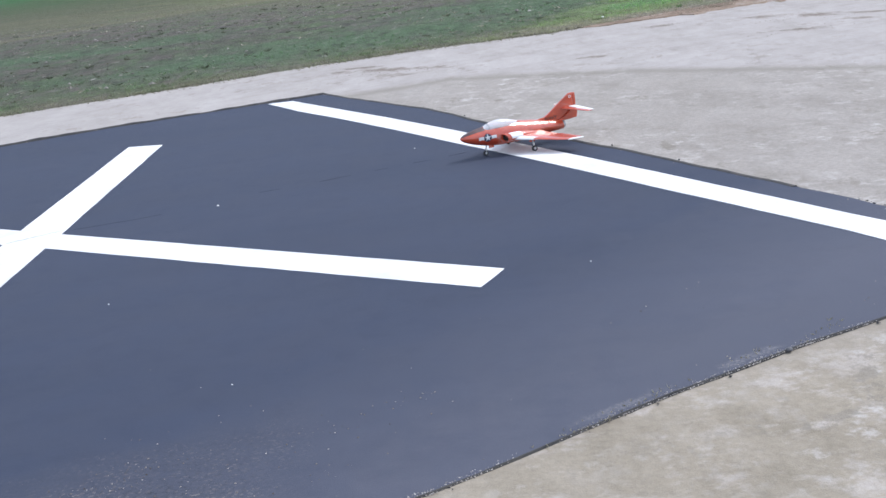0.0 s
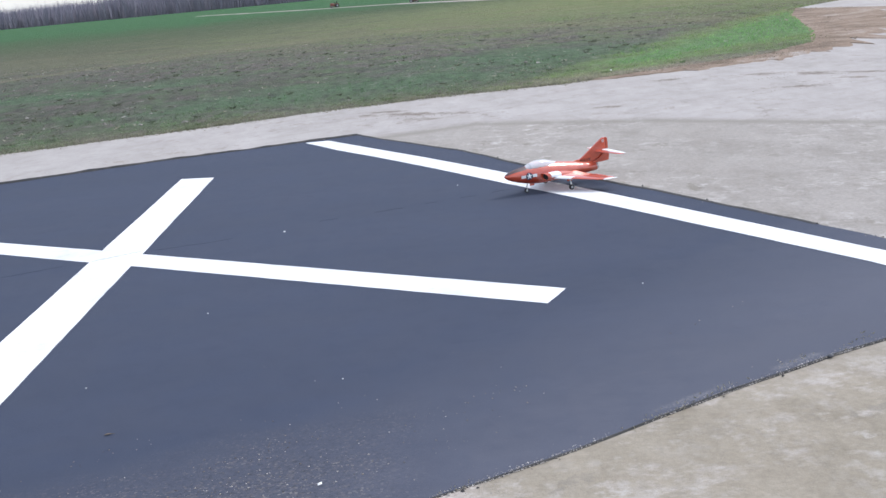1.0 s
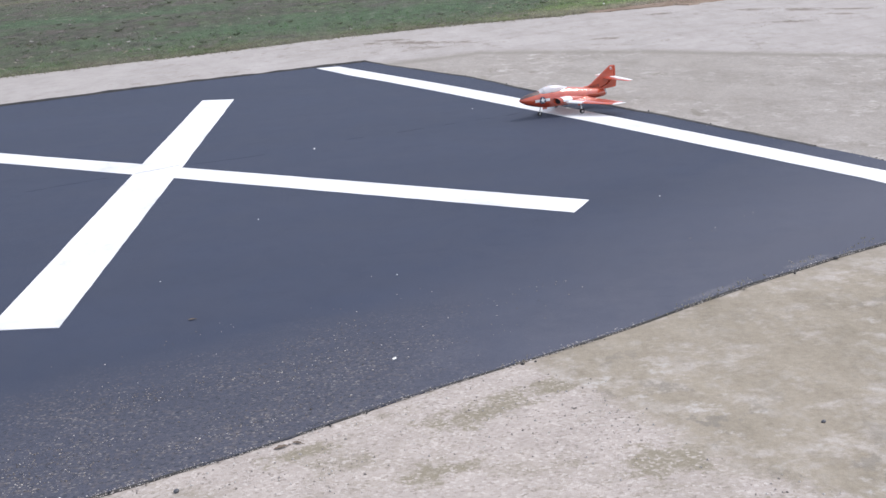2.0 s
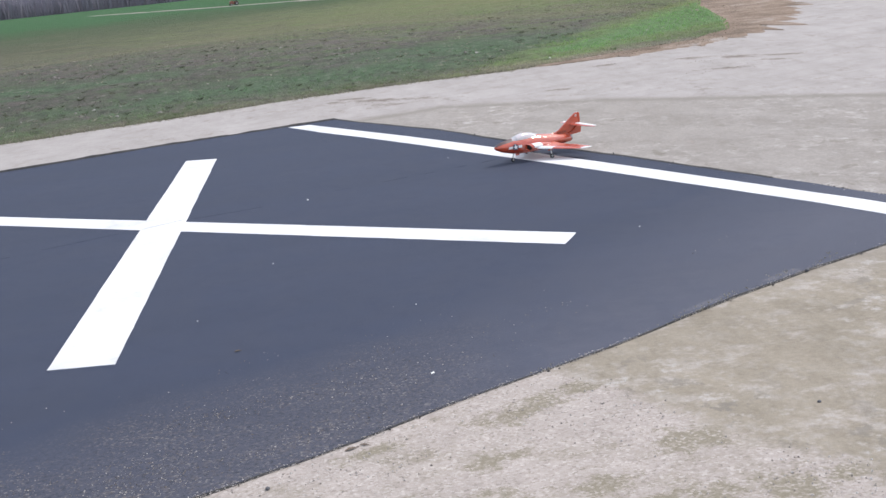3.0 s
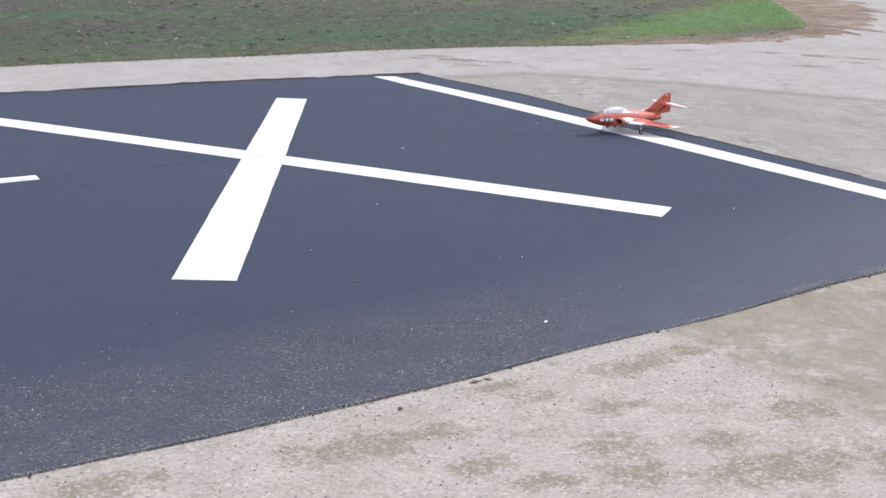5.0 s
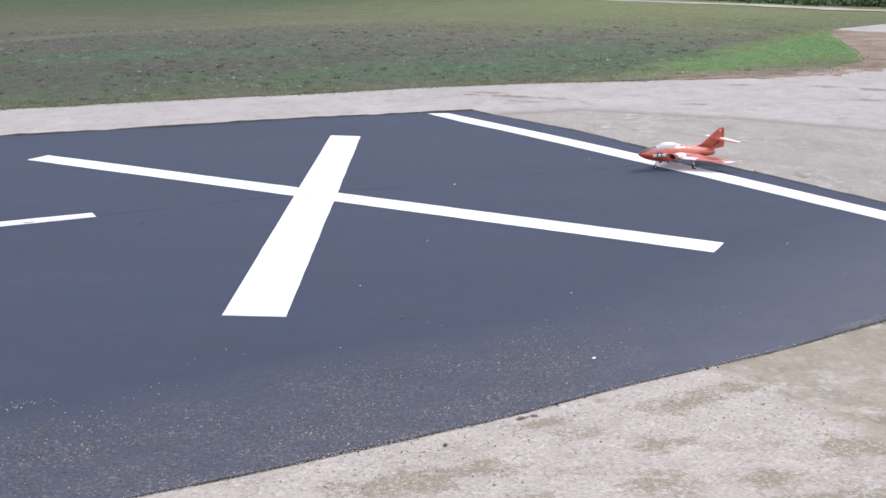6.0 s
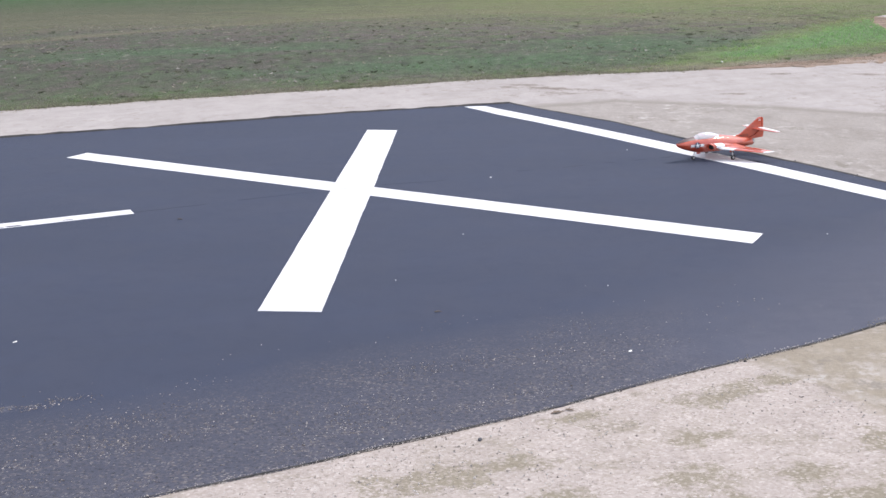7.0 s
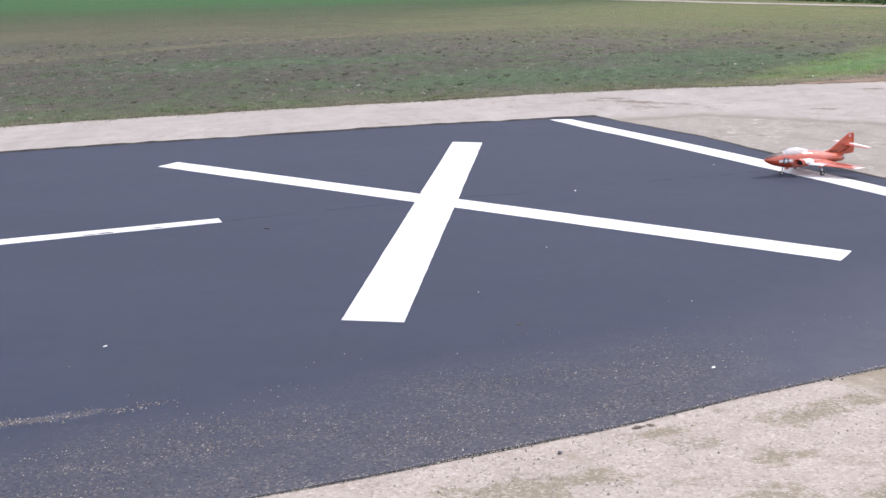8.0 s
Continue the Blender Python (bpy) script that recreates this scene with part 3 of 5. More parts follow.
DEADGRASS = make_thatch()
RIM = make_plain("broken_asphalt_rim", (0.020, 0.022, 0.026), (0.075, 0.070, 0.066), 0.95, 14)
SEAM = make_plain("dark_joint_filler", (0.037, 0.046, 0.071), (0.050, 0.061, 0.093), 0.9, 30)
ORANGE = make_film()
MAROON = make_plain("matt_dark_antiglare_paint", (0.070, 0.042, 0.044), (0.105, 0.060, 0.060), 0.38, 30)
SCUFF = make_plain("scuffed_grey_paint", (0.36, 0.36, 0.38), (0.50, 0.50, 0.52), 0.8, 40)
RUST = make_plain("dark_rust_decal", (0.10, 0.022, 0.016), (0.14, 0.03, 0.022), 0.4, 30)
NAVY = make_plain("dark_blue_decal", (0.012, 0.016, 0.045), (0.02, 0.025, 0.06), 0.4, 30)
WHITE = make_plain("white_decal", (0.72, 0.72, 0.72), (0.82, 0.82, 0.82), 0.4, 30)
SILVER = make_plain("bare_aluminium", (0.62, 0.62, 0.63), (0.75, 0.75, 0.76), 0.3, 40, metal=0.9)
STEEL = make_plain("grey_metal_strut", (0.32, 0.32, 0.33), (0.45, 0.45, 0.46), 0.4, 60, metal=0.7)
RUBBER = make_plain("black_rubber", (0.015, 0.015, 0.016), (0.035, 0.035, 0.036), 0.75, 60)
DARK = make_plain("black_interior", (0.008, 0.008, 0.009), (0.02, 0.02, 0.021), 0.8, 30)
TAN = make_plain("dry_brown_leaf", (0.11, 0.082, 0.06), (0.19, 0.145, 0.11), 0.8, 40)
PAPER = make_plain("white_paper", (0.72, 0.72, 0.70), (0.85, 0.85, 0.83), 0.7, 60)
PEBBLE = make_plain("dark_pebble", (0.06, 0.06, 0.07), (0.13, 0.13, 0.14), 0.7, 90)
TRACTOR_RED = make_plain("faded_red_paint", (0.20, 0.065, 0.045), (0.28, 0.10, 0.07), 0.4, 8)
TRACTOR_DARK = make_plain("dark_brown_paint", (0.10, 0.07, 0.05), (0.16, 0.11, 0.08), 0.5, 8)


def make_canopy():
    m, nt, p = shader("clear_canopy", 0.05, spec=0.8)
    p.inputs["Base Color"].default_value = (0.88, 0.90, 0.93, 1)
    p.inputs["Transmission Weight"].default_value = 0.42
    p.inputs["IOR"].default_value = 1.45
    return m


CANOPY = make_canopy()


# ---- mesh helpers ----
def mesh_of(name, verts, faces, material, smooth=False):
    me = bpy.data.meshes.new(name)
    me.from_pydata([tuple(v) for v in verts], [], [tuple(f) for f in faces])
    me.materials.append(material)
    if smooth:
        me.polygons.foreach_set("use_smooth", [True] * len(me.polygons))
    me.update()
    return me


def part(name, bm, material, parent, label="", smooth=False):
    """One mesh object under a thing or a part."""
    me = bpy.data.meshes.new(name)
    bm.normal_update()
    if smooth:
        for e in bm.edges:
            if len(e.link_faces) == 2 and e.calc_face_angle(0.0) > 0.75:
                e.smooth = False
    bm.to_mesh(me)
    bm.free()
    me.materials.append(material)
    if smooth:
        me.polygons.foreach_set("use_smooth", [True] * len(me.polygons))
    ob = new(name, me)
    ob.parent = parent
    return tagged(ob, label)


def bm_of(verts, faces):
    bm = bmesh.new()
    vs = [bm.verts.new(v) for v in verts]
    for f in faces:
        bm.faces.new([vs[i] for i in f])
    bmesh.ops.recalc_face_normals(bm, faces=bm.faces)
    return bm


def thing(name, m, label, category, group=""):
    ob = new(name)
    ob.empty_display_size = 0.05
    ob.matrix_world = m
    return tagged(ob, label, category, group)


def loft(rings, close=True):
    """A bmesh through rings of equally many points."""
    n = len(rings[0])
    verts = [p for r in rings for p in r]
    faces = [(i * n + j, i * n + (j + 1) % n, (i + 1) * n + (j + 1) % n, (i + 1) * n + j) for i in range(len(rings) - 1) for j in range(n)]
    if close:
        faces += [tuple(range(n))[::-1], tuple(range((len(rings) - 1) * n, len(rings) * n))]
    return bm_of(verts, faces)


def rod(a, b, r0, r1=None, sides=10):
    a, b = Vector(a), Vector(b)
    r1 = r0 if r1 is None else r1
    q = (b - a).to_track_quat('Z', 'Y').to_matrix()
    ring = lambda c, r: [c + q @ Vector((r * math.cos(2 * math.pi * i / sides), r * math.sin(2 * math.pi * i / sides), 0)) for i in range(sides)]
    return loft([ring(a, r0), ring(b, r1)])


def slab(points, z0, z1):
    """A flat plate with the outline points between two heights."""
    n = len(points)
    verts = [(x, y, z1) for x, y in points] + [(x, y, z0) for x, y in points]
    faces = [tuple(range(n)), tuple(range(2 * n - 1, n - 1, -1))]
    faces += [(i, i + n, (i + 1) % n + n, (i + 1) % n) for i in range(n)]
    return bm_of(verts, faces)


def ragged(line, step, amount, seed, ends=True):
    """A polyline resampled at step, with a worn, uneven course."""
    rnd = random.Random(seed)
    out = []
    for (x0, y0), (x1, y1) in zip(line[:-1], line[1:]):
        length = math.hypot(x1 - x0, y1 - y0)
        k = max(1, int(length / step))
        nx, ny = -(y1 - y0) / length, (x1 - x0) / length
        for i in range(k):
            s = i / k
            x, y = x0 + (x1 - x0) * s, y0 + (y1 - y0) * s
            w = noise.noise(Vector((x * 1.7, y * 1.7, seed))) * 1.3 + noise.noise(Vector((x * 7, y * 7, seed + 5))) * 0.7 + rnd.uniform(-0.35, 0.35)
            if i == 0 and not ends:
                w *= 0.5
            out.append((x + nx * w * amount, y + ny * w * amount))
    out.append(line[-1])
    return out


def inside(px, py, poly):
    """Which of the points lie in the polygon."""
    hit = np.zeros(len(px), bool)
    n = len(poly)
    for i in range(n):
        (x0, y0), (x1, y1) = poly[i], poly[(i + 1) % n]
        if y0 == y1:
            continue
        hit ^= ((py < y0) != (py < y1)) & (px < x0 + (py - y0) * (x1 - x0) / (y1 - y0))
    return hit


def rise(y):
    """The land falls away gently beyond the airstrip."""
    s = (np.asarray(y, float) - 17.0) / 2.5
    return -0.0365 * 2.5 * np.logaddexp(0.0, s)


def swell(x, y):
    """Low unevenness of bare ground, in metres."""
    return 0.0010 * np.sin(1.9 * x + 0.7 * y + 0.4) + 0.0008 * np.sin(0.8 * x - 2.3 * y) + 0.0008 * np.sin(4.1 * x + 3.3 * y + 1.0)


# ---- the ground ----
NEAR_EDGE = [(-40.0, -17.6), (-12.0, -3.4), (-5.4, -0.02), (-3.06, 1.10), (-2.76, 1.24), (-2.43, 1.39), (-2.07, 1.58), (-1.73, 1.75), (-1.47, 1.885), (-1.28, 1.99), (-1.11, 2.105),
             (-0.92, 2.22), (-0.71, 2.335), (-0.51, 2.445), (-0.30, 2.55), (-0.10, 2.66), (0.17, 2.83), (0.43, 3.0), (0.70, 3.17), (0.98, 3.33), (1.20, 3.455), (1.57, 3.64), (2.56, 4.12)]
END_EDGE = [(2.56, 4.12), (2.16, 4.98), (2.01, 5.305), (1.82, 5.66), (1.615, 6.08), (1.385, 6.53), (1.125, 7.05), (0.70, 7.80), (0.30, 8.58), (0.10, 9.04), (-0.12, 9.48),
            (-0.36, 9.83), (-0.62, 10.25), (-0.90, 10.68), (-1.05, 10.94)]
FAR_EDGE = [(-1.05, 10.94), (-1.55, 10.82), (-2.40, 10.62), (-3.0, 10.48), (-3.5, 10.31), (-4.1, 10.11), (-4.7, 9.93), (-5.3, 9.75), (-5.9, 9.58), (-6.5, 9.37), (-7.01, 9.18), (-12.0, 6.8), (-40.0, -6.8)]
STRIP = ragged(NEAR_EDGE, 0.05, 0.008, 1)[:-1] + ragged(END_EDGE, 0.06, 0.012, 2)[:-1] + ragged(FAR_EDGE, 0.06, 0.034, 3)


def spaced(lo, hi, mid, fine, n):
    t = np.linspace(-1, 1, n)
    s = np.sinh(t * 7.5) / np.sinh(7.5)
    v = mid + np.where(s < 0, s * (mid - lo), s * (hi - mid))
    core = np.arange(mid - 7, mid + 9, fine)
    return np.unique(np.concatenate([v[(v < mid - 7.1) | (v > mid + 9.1)], core]).round(4))


GROUND = 0.006


def build_ground():
    gx, gy = spaced(-1400, 1400, -0.5, 0.16, 150), spaced(-900, 2600, 4.0, 0.16, 150)
    X, Y = np.meshgrid(gx, gy)
    Z = rise(Y) - GROUND + swell(X, Y)
    under = np.ones(X.shape, bool)
    for dx, dy in ((0.3, 0), (-0.3, 0), (0, 0.3), (0, -0.3)):
        under &= inside(X.ravel() + dx, Y.ravel() + dy, STRIP).reshape(X.shape)
    Z = np.where(under, rise(Y) - 0.045, Z)
    w = len(gx)
    verts = np.stack([X, Y, Z], -1).reshape(-1, 3).tolist()
    faces = [(j * w + i, j * w + i + 1, (j + 1) * w + i + 1, (j + 1) * w + i) for j in range(len(gy) - 1) for i in range(w - 1)]
    ob = new("ground", mesh_of("ground", verts, faces, GRAVEL, True))
    return tagged(ob, "pale sandy gravel ground with mossy olive patches", "ground", kind="structure")


build_ground()

# ---- the airstrip ----
runway = new("runway", None)
tagged(runway, "dark blue-grey asphalt model airstrip with white painted markings", "runway", kind="structure")
part("asphalt", slab(STRIP, -0.06, 0.0), ASPHALT, runway)


def stripe(name, quad, step, wear, seed, label="", top=0.0035):
    """A painted bar with slightly uneven edges, lying just proud of the asphalt."""
    line = ragged(list(quad) + [quad[0]], step, wear, seed, ends=False)[:-1]
    return part(name, slab(line, 0.0005, top), PAINT, runway, label)


stripe("end_line", [(-1.548, 10.74), (-1.22, 10.13), (-0.82, 9.49), (-0.34, 8.67), (0.07, 7.94), (0.55, 7.10), (1.0, 6.27), (1.24, 5.825), (1.458, 5.435), (1.65, 5.08), (1.81, 4.79), (1.905, 4.59), (2.12, 4.14),
                    (2.31, 4.25), (2.02, 4.845), (1.915, 5.03), (1.735, 5.37), (1.535, 5.745), (1.335, 6.12), (1.06, 6.63), (0.60, 7.47), (0.08, 8.40), (-0.39, 9.21), (-0.91, 10.06), (-1.32, 10.73)], 0.12, 0.003, 11, "white painted line across the end")
# the cross of two long bars; one passes over the other
stripe("cross_bar", [(-2.517, 9.355), (-2.765, 3.442), (-2.422, 3.395), (-2.224, 9.27)], 0.10, 0.003, 12, "broad white painted bar of the cross")


def bar_piece(s0, s1, seed):
    a0, b0, a1, b1 = Vector((-5.02, 8.48)), Vector((0.244, 4.826)), Vector((-5.146, 8.257)), Vector((0.124, 4.591))
    p = [a1.lerp(b1, s0[1]), a1.lerp(b1, s1[1]), a0.lerp(b0, s1[0]), a0.lerp(b0, s0[0])]
    return stripe("cross_bar", [tuple(q) for q in p], 0.10, 0.004, seed, "white painted bar of the cross", 0.0022)


bar_piece((0.0, 0.0), (0.460, 0.480), 13)
bar_piece((0.511, 0.530), (1.0, 1.0), 14)
stripe("centre_dash", [(-3.99, 5.89), (-4.05, 6.02), (-6.70, 4.91), (-6.63, 4.73)], 0.10, 0.004, 15, "white painted centre dash")


def build_seam():
    """A worn lengthwise joint, open in some places and closed in others."""
    line = [(-4.0, 5.93), (-3.45, 6.18), (-2.89, 6.44), (-2.31, 6.67), (-1.89, 6.76), (-1.40, 6.91), (-1.17, 7.09), (-0.85, 7.18), (0.05, 7.50), (0.16, 7.56), (0.55, 7.66)]
    xs, ys = [q[0] for q in line], [q[1] for q in line]
    verts, faces = [], []
    for x0, x1, w in ((-3.99, -3.5, 0.0014), (-3.3, -2.8, 0.0018), (-2.61, -2.30, 0.0012), (-2.26, -1.75, 0.0018), (-1.18, -1.05, 0.0022), (-0.80, -0.60, 0.0026), (-0.45, -0.36, 0.0018), (-0.2, -0.08, 0.0012), (0.04, 0.17, 0.003)):
        k = max(3, int((x1 - x0) / 0.03))
        b = len(verts)
        for i in range(k + 1):
            x = x0 + (x1 - x0) * i / k
            y = float(np.interp(x, xs, ys)) + 0.008 * noise.noise(Vector((x * 6, 2.0, 1.0)))
            h = 0.55 * w * math.sin(math.pi * (i + 0.3) / (k + 0.6)) * (0.6 + 0.6 * abs(noise.noise(Vector((x * 9, 7.0, 3.0)))))
            verts += [(x, y - h, 0.0014), (x, y + h, 0.0014), (x, y + h, 0.0004), (x, y - h, 0.0004)]
        for i in range(k):
            a = b + 4 * i
            faces += [(a, a + 4, a + 5, a + 1), (a + 1, a + 5, a + 6, a + 2), (a + 2, a + 6, a + 7, a + 3), (a + 3, a + 7, a + 4, a)]
    return part("joint", bm_of(verts, faces), SEAM, runway, "dark lengthwise paving joint")


build_seam()


def build_crack():
    """The joint working up through the paint where the bars cross."""
    a, b = Vector((-2.625, 6.52)), Vector((-2.32, 6.69))
    verts, faces, k = [], [], 24
    for i in range(k + 1):
        q = a.lerp(b, i / k)
        h = 0.016 * (0.35 + abs(noise.noise(Vector((i * 0.7, 1.0, 2.0)))))
        y = q.y + 0.012 * noise.noise(Vector((i * 0.35, 4.0, 1.0)))
        verts += [(q.x, y - h, 0.0042), (q.x, y + h, 0.0042), (q.x, y + h, 0.003), (q.x, y - h, 0.003)]
    for i in range(k):
        n = 4 * i
        faces += [(n, n + 4, n + 5, n + 1), (n + 1, n + 5, n + 6, n + 2), (n + 2, n + 6, n + 7, n + 3), (n + 3, n + 7, n + 4, n)]
    return part("crack", bm_of(verts, faces), SCUFF, runway, "grey crack through the white paint")


build_crack()


def build_dash_line():
    """A grey line worn along the centre dash, where the joint runs under the paint."""
    a, b, k = Vector((-4.03, 5.918)), Vector((-6.66, 4.79)), 60
    verts, faces = [], []
    for i in range(k + 1):
        q = a.lerp(b, i / k)
        h = 0.011 * (0.25 + 1.3 * abs(noise.noise(Vector((i * 0.27, 3.0, 5.0)))))
        y = q.y + 0.010 * noise.noise(Vector((i * 0.15, 8.0, 1.0)))
        verts += [(q.x, y - h, 0.0044), (q.x, y + h, 0.0044), (q.x, y + h, 0.003), (q.x, y - h, 0.003)]
    for i in range(k):
        n = 4 * i
        faces += [(n, n + 4, n + 5, n + 1), (n + 1, n + 5, n + 6, n + 2), (n + 2, n + 6, n + 7, n + 3), (n + 3, n + 7, n + 4, n)]
    return part("crack", bm_of(verts, faces), SCUFF, runway, "grey line worn along the white dash")


build_dash_line()


def build_worn_spot(x, y, length, width, turn, seed):
    """A sliver where the paint has worn through to the asphalt."""
    c, q = math.cos(radians(turn)), math.sin(radians(turn))
    ring = []
    for i in range(20):
        a = 2 * math.pi * i / 20
        r = 1.0 + 0.45 * noise.noise(Vector((math.cos(a) * 1.5, math.sin(a) * 1.5, seed)))
        u, w = length * r * math.cos(a), width * r * math.sin(a)
        ring.append((x + u * c - w * q, y + u * q + w * c))
    return part("worn_spot", slab(ring, 0.003, 0.0047), ASPHALT, runway, "asphalt bared through worn paint")


build_worn_spot(-4.75, 5.585, 0.055, 0.011, 21, 1.0)
build_worn_spot(-4.86, 5.530, 0.040, 0.006, 21, 4.0)
build_worn_spot(-4.42, 5.735, 0.035, 0.006, 21, 7.0)


def build_lip():
    """The broken dark rim of the asphalt along its edges, raised and gapped."""
    # the narrow near strip is dark for the shade on the slab's side
    for line, seed, lo, hi, wide in ((FAR_EDGE[:12], 3.0, 0.008, 0.021, 1.0), (END_EDGE[3:], 8.0, 0.002, 0.009, 1.0), (NEAR_EDGE[2:], 5.0, -0.001, 0.003, 0.30)):
        seg = np.array(line)
        run = np.concatenate([[0], np.cumsum(np.hypot(*np.diff(seg, axis=0).T))])
        k = int(run[-1] / (0.05 if wide > 0.5 else 0.025))
        verts, faces = [], []
        for i in range(k + 1):
            d = run[-1] * i / k
            x, y = float(np.interp(d, run, seg[:, 0])), float(np.interp(d, run, seg[:, 1]))
            e = min(len(seg) - 2, int(np.searchsorted(run, d, side='right')) - 1)
            dx, dy = (seg[e + 1] - seg[e]) / (run[e + 1] - run[e])
            nx, ny = dy, -dx
            w = noise.noise(Vector((d * 1.4, seed, 0.0))) + 0.6 * noise.noise(Vector((d * 6.0, seed, 4.0)))
            h = max(-0.006, lo + (hi - lo) * (0.5 + 0.9 * w))
            off = 0.018 * noise.noise(Vector((d * 3.0, seed, 7.0)))
            for u, q in ((-0.022, -0.004), (-0.008, h * 0.8), (0.008, h), (0.030, -0.012)):
                verts.append((x + nx * wide * (u + off), y + ny * wide * (u + off), q))
        for i in range(k):
            for c in range(3):
                n = 4 * i + c
                faces.append((n, n + 4, n + 5, n + 1))
        part("broken_rim", bm_of(verts, faces), RIM, runway, "dark broken asphalt rim, edge shade in its colour")


build_lip()


# ---- the field beyond ----
VERGE = [(-150.0, -62.0), (-40.0, -5.0), (-14.0, 8.0), (-7.8, 11.0), (-6.8, 11.42), (-5.7, 11.82), (-4.5, 12.2), (-3.3, 12.52), (-2.4, 12.84), (-1.3, 13.17), (0.3, 13.52), (1.3, 13.5), (2.8, 14.15), (3.9, 14.55), (4.9, 15.5)]
SIDE = [(4.9, 15.5), (5.35, 17.0), (5.8, 19.0), (6.3, 21.3), (7.1, 23.8), (9.0, 26.0), (14.0, 28.5), (40.0, 35.0), (160.0, 60.0)]


def build_field():
    front = ragged(VERGE[:2], 3.0, 0.1, 30)[:-1] + ragged(VERGE[1:3], 0.6, 0.06, 30)[:-1] + ragged(VERGE[2:], 0.12, 0.05, 31) + ragged(SIDE, 0.14, 0.05, 32)[1:]
    # keep the front running from one side to the other without turning back
    front.sort()
    depths = [0, 0.15, 0.35, 0.6, 0.9, 1.3, 1.8, 2.4, 3.1, 4, 5, 6.2, 7.6, 9.3, 11.3, 13.8, 17, 21, 27, 36, 50, 72, 105, 150, 220, 310, 420]
    verts, n = [], len(front)
    for k, d in enumerate(depths):
        for x, y in front:
            if k == 0:
                verts.append((x, y, float(rise(y)) - 0.03))
                continue
            px, py = x, y + d
            lump = (0.02 * noise.noise(Vector((px * 1.3, py * 1.3, 3))) + 0.022 * noise.noise(Vector((px * 4, py * 4, 8)))) * min(1.0, 4.0 / (d + 0.01))
            verts.append((px, py, float(rise(py)) + 0.012 + min(d, 1.0) * lump))
    faces = [(k * n + i, k * n + i + 1, (k + 1) * n + i + 1, (k + 1) * n + i) for k in range(len(depths) - 1) for i in range(n - 1)]
    ob = new("field", mesh_of("field", verts, faces, FIELD, True))
    return tagged(ob, "rough field of bare soil and thin green grass", "field", kind="structure")


build_field()
FIELD_POLY = VERGE + SIDE[1:] + [(160, 300), (-200, 300)]


def stuff(name, verts, faces, material, label, category):
    return tagged(new(name, mesh_of(name, verts, faces, material)), label, category, kind="stuff")


def blades(name, px, py, pz, height, width, material, label, seed, per=5, lean=0.6):
    """Tufts of tapered blades, each blade an island of two triangles."""
    rng = np.random.default_rng(seed)
    n = len(px) * per
    bx, by, bz = (np.repeat(a, per) for a in (px, py, pz))
    h = np.repeat(height, per) * rng.uniform(0.45, 1.15, n)
    a, lx, ly = rng.uniform(0, 2 * np.pi, n), rng.normal(0, lean, n) * h, rng.normal(0, lean, n) * h
    bx, by = bx + rng.normal(0, 0.35, n) * h, by + rng.normal(0, 0.35, n) * h
    w = np.repeat(width, per) if isinstance(width, np.ndarray) else np.full(n, width)
    dx, dy = np.cos(a) * w, np.sin(a) * w
    v = np.empty((n, 4, 3))
    v[:, 0] = np.stack([bx - dx, by - dy, bz - 0.01], -1)
    v[:, 1] = np.stack([bx + dx, by + dy, bz - 0.01], -1)
    v[:, 2] = np.stack([bx + lx * 0.4 + dx * 0.6, by + ly * 0.4 + dy * 0.6, bz + h * 0.6], -1)
    v[:, 3] = np.stack([bx + lx, by + ly, bz + h], -1)
    i = np.arange(n)[:, None] * 4
    f = np.concatenate([i + [0, 1, 2], i + [0, 2, 3]])
    return stuff(name, v.reshape(-1, 3).tolist(), f.tolist(), material, label, "grass")


def stones(name, px, py, pz, size, material, label, category, seed, flat=0.6):
    """Small lumps, each an uneven eight-sided stone."""
    rng = np.random.default_rng(seed)
    n = len(px)
    base = np.array([(1, 0, 0), (0, 1, 0), (-1, 0, 0), (0, -1, 0), (0, 0, 1), (0, 0, -1)], float)
    v = base[None] * rng.uniform(0.6, 1.25, (n, 6, 1)) * size[:, None, None]
    v[:, :, 2] *= flat
    a = rng.uniform(0, 2 * np.pi, n)
    c, s = np.cos(a)[:, None], np.sin(a)[:, None]
    x, y = v[:, :, 0] * c - v[:, :, 1] * s, v[:, :, 0] * s + v[:, :, 1] * c
    v = np.stack([x + px[:, None], y + py[:, None], v[:, :, 2] + pz[:, None]], -1)
    i = np.arange(n)[:, None] * 6
    tri = [(0, 1, 4), (1, 2, 4), (2, 3, 4), (3, 0, 4), (1, 0, 5), (2, 1, 5), (3, 2, 5), (0, 3, 5)]
    f = np.concatenate([i + t for t in tri])
    return stuff(name, v.reshape(-1, 3).tolist(), f.tolist(), material, label, category)


def field_points(n, seed, box, power=1.0):
    rng = np.random.default_rng(seed)
    x = rng.uniform(box[0], box[1], n)
    y = box[2] + (box[3] - box[2]) * rng.uniform(0, 1, n) ** power
    keep = inside(x, y, FIELD_POLY)
    return x[keep], y[keep], rng


def patchy(x, y, scale, seed):
    return np.array([noise.noise(Vector((a * scale, b * scale, seed))) for a, b in zip(x, y)])


def verge_at(x):
    return np.interp(x, [q[0] for q in VERGE], [q[1] for q in VERGE])


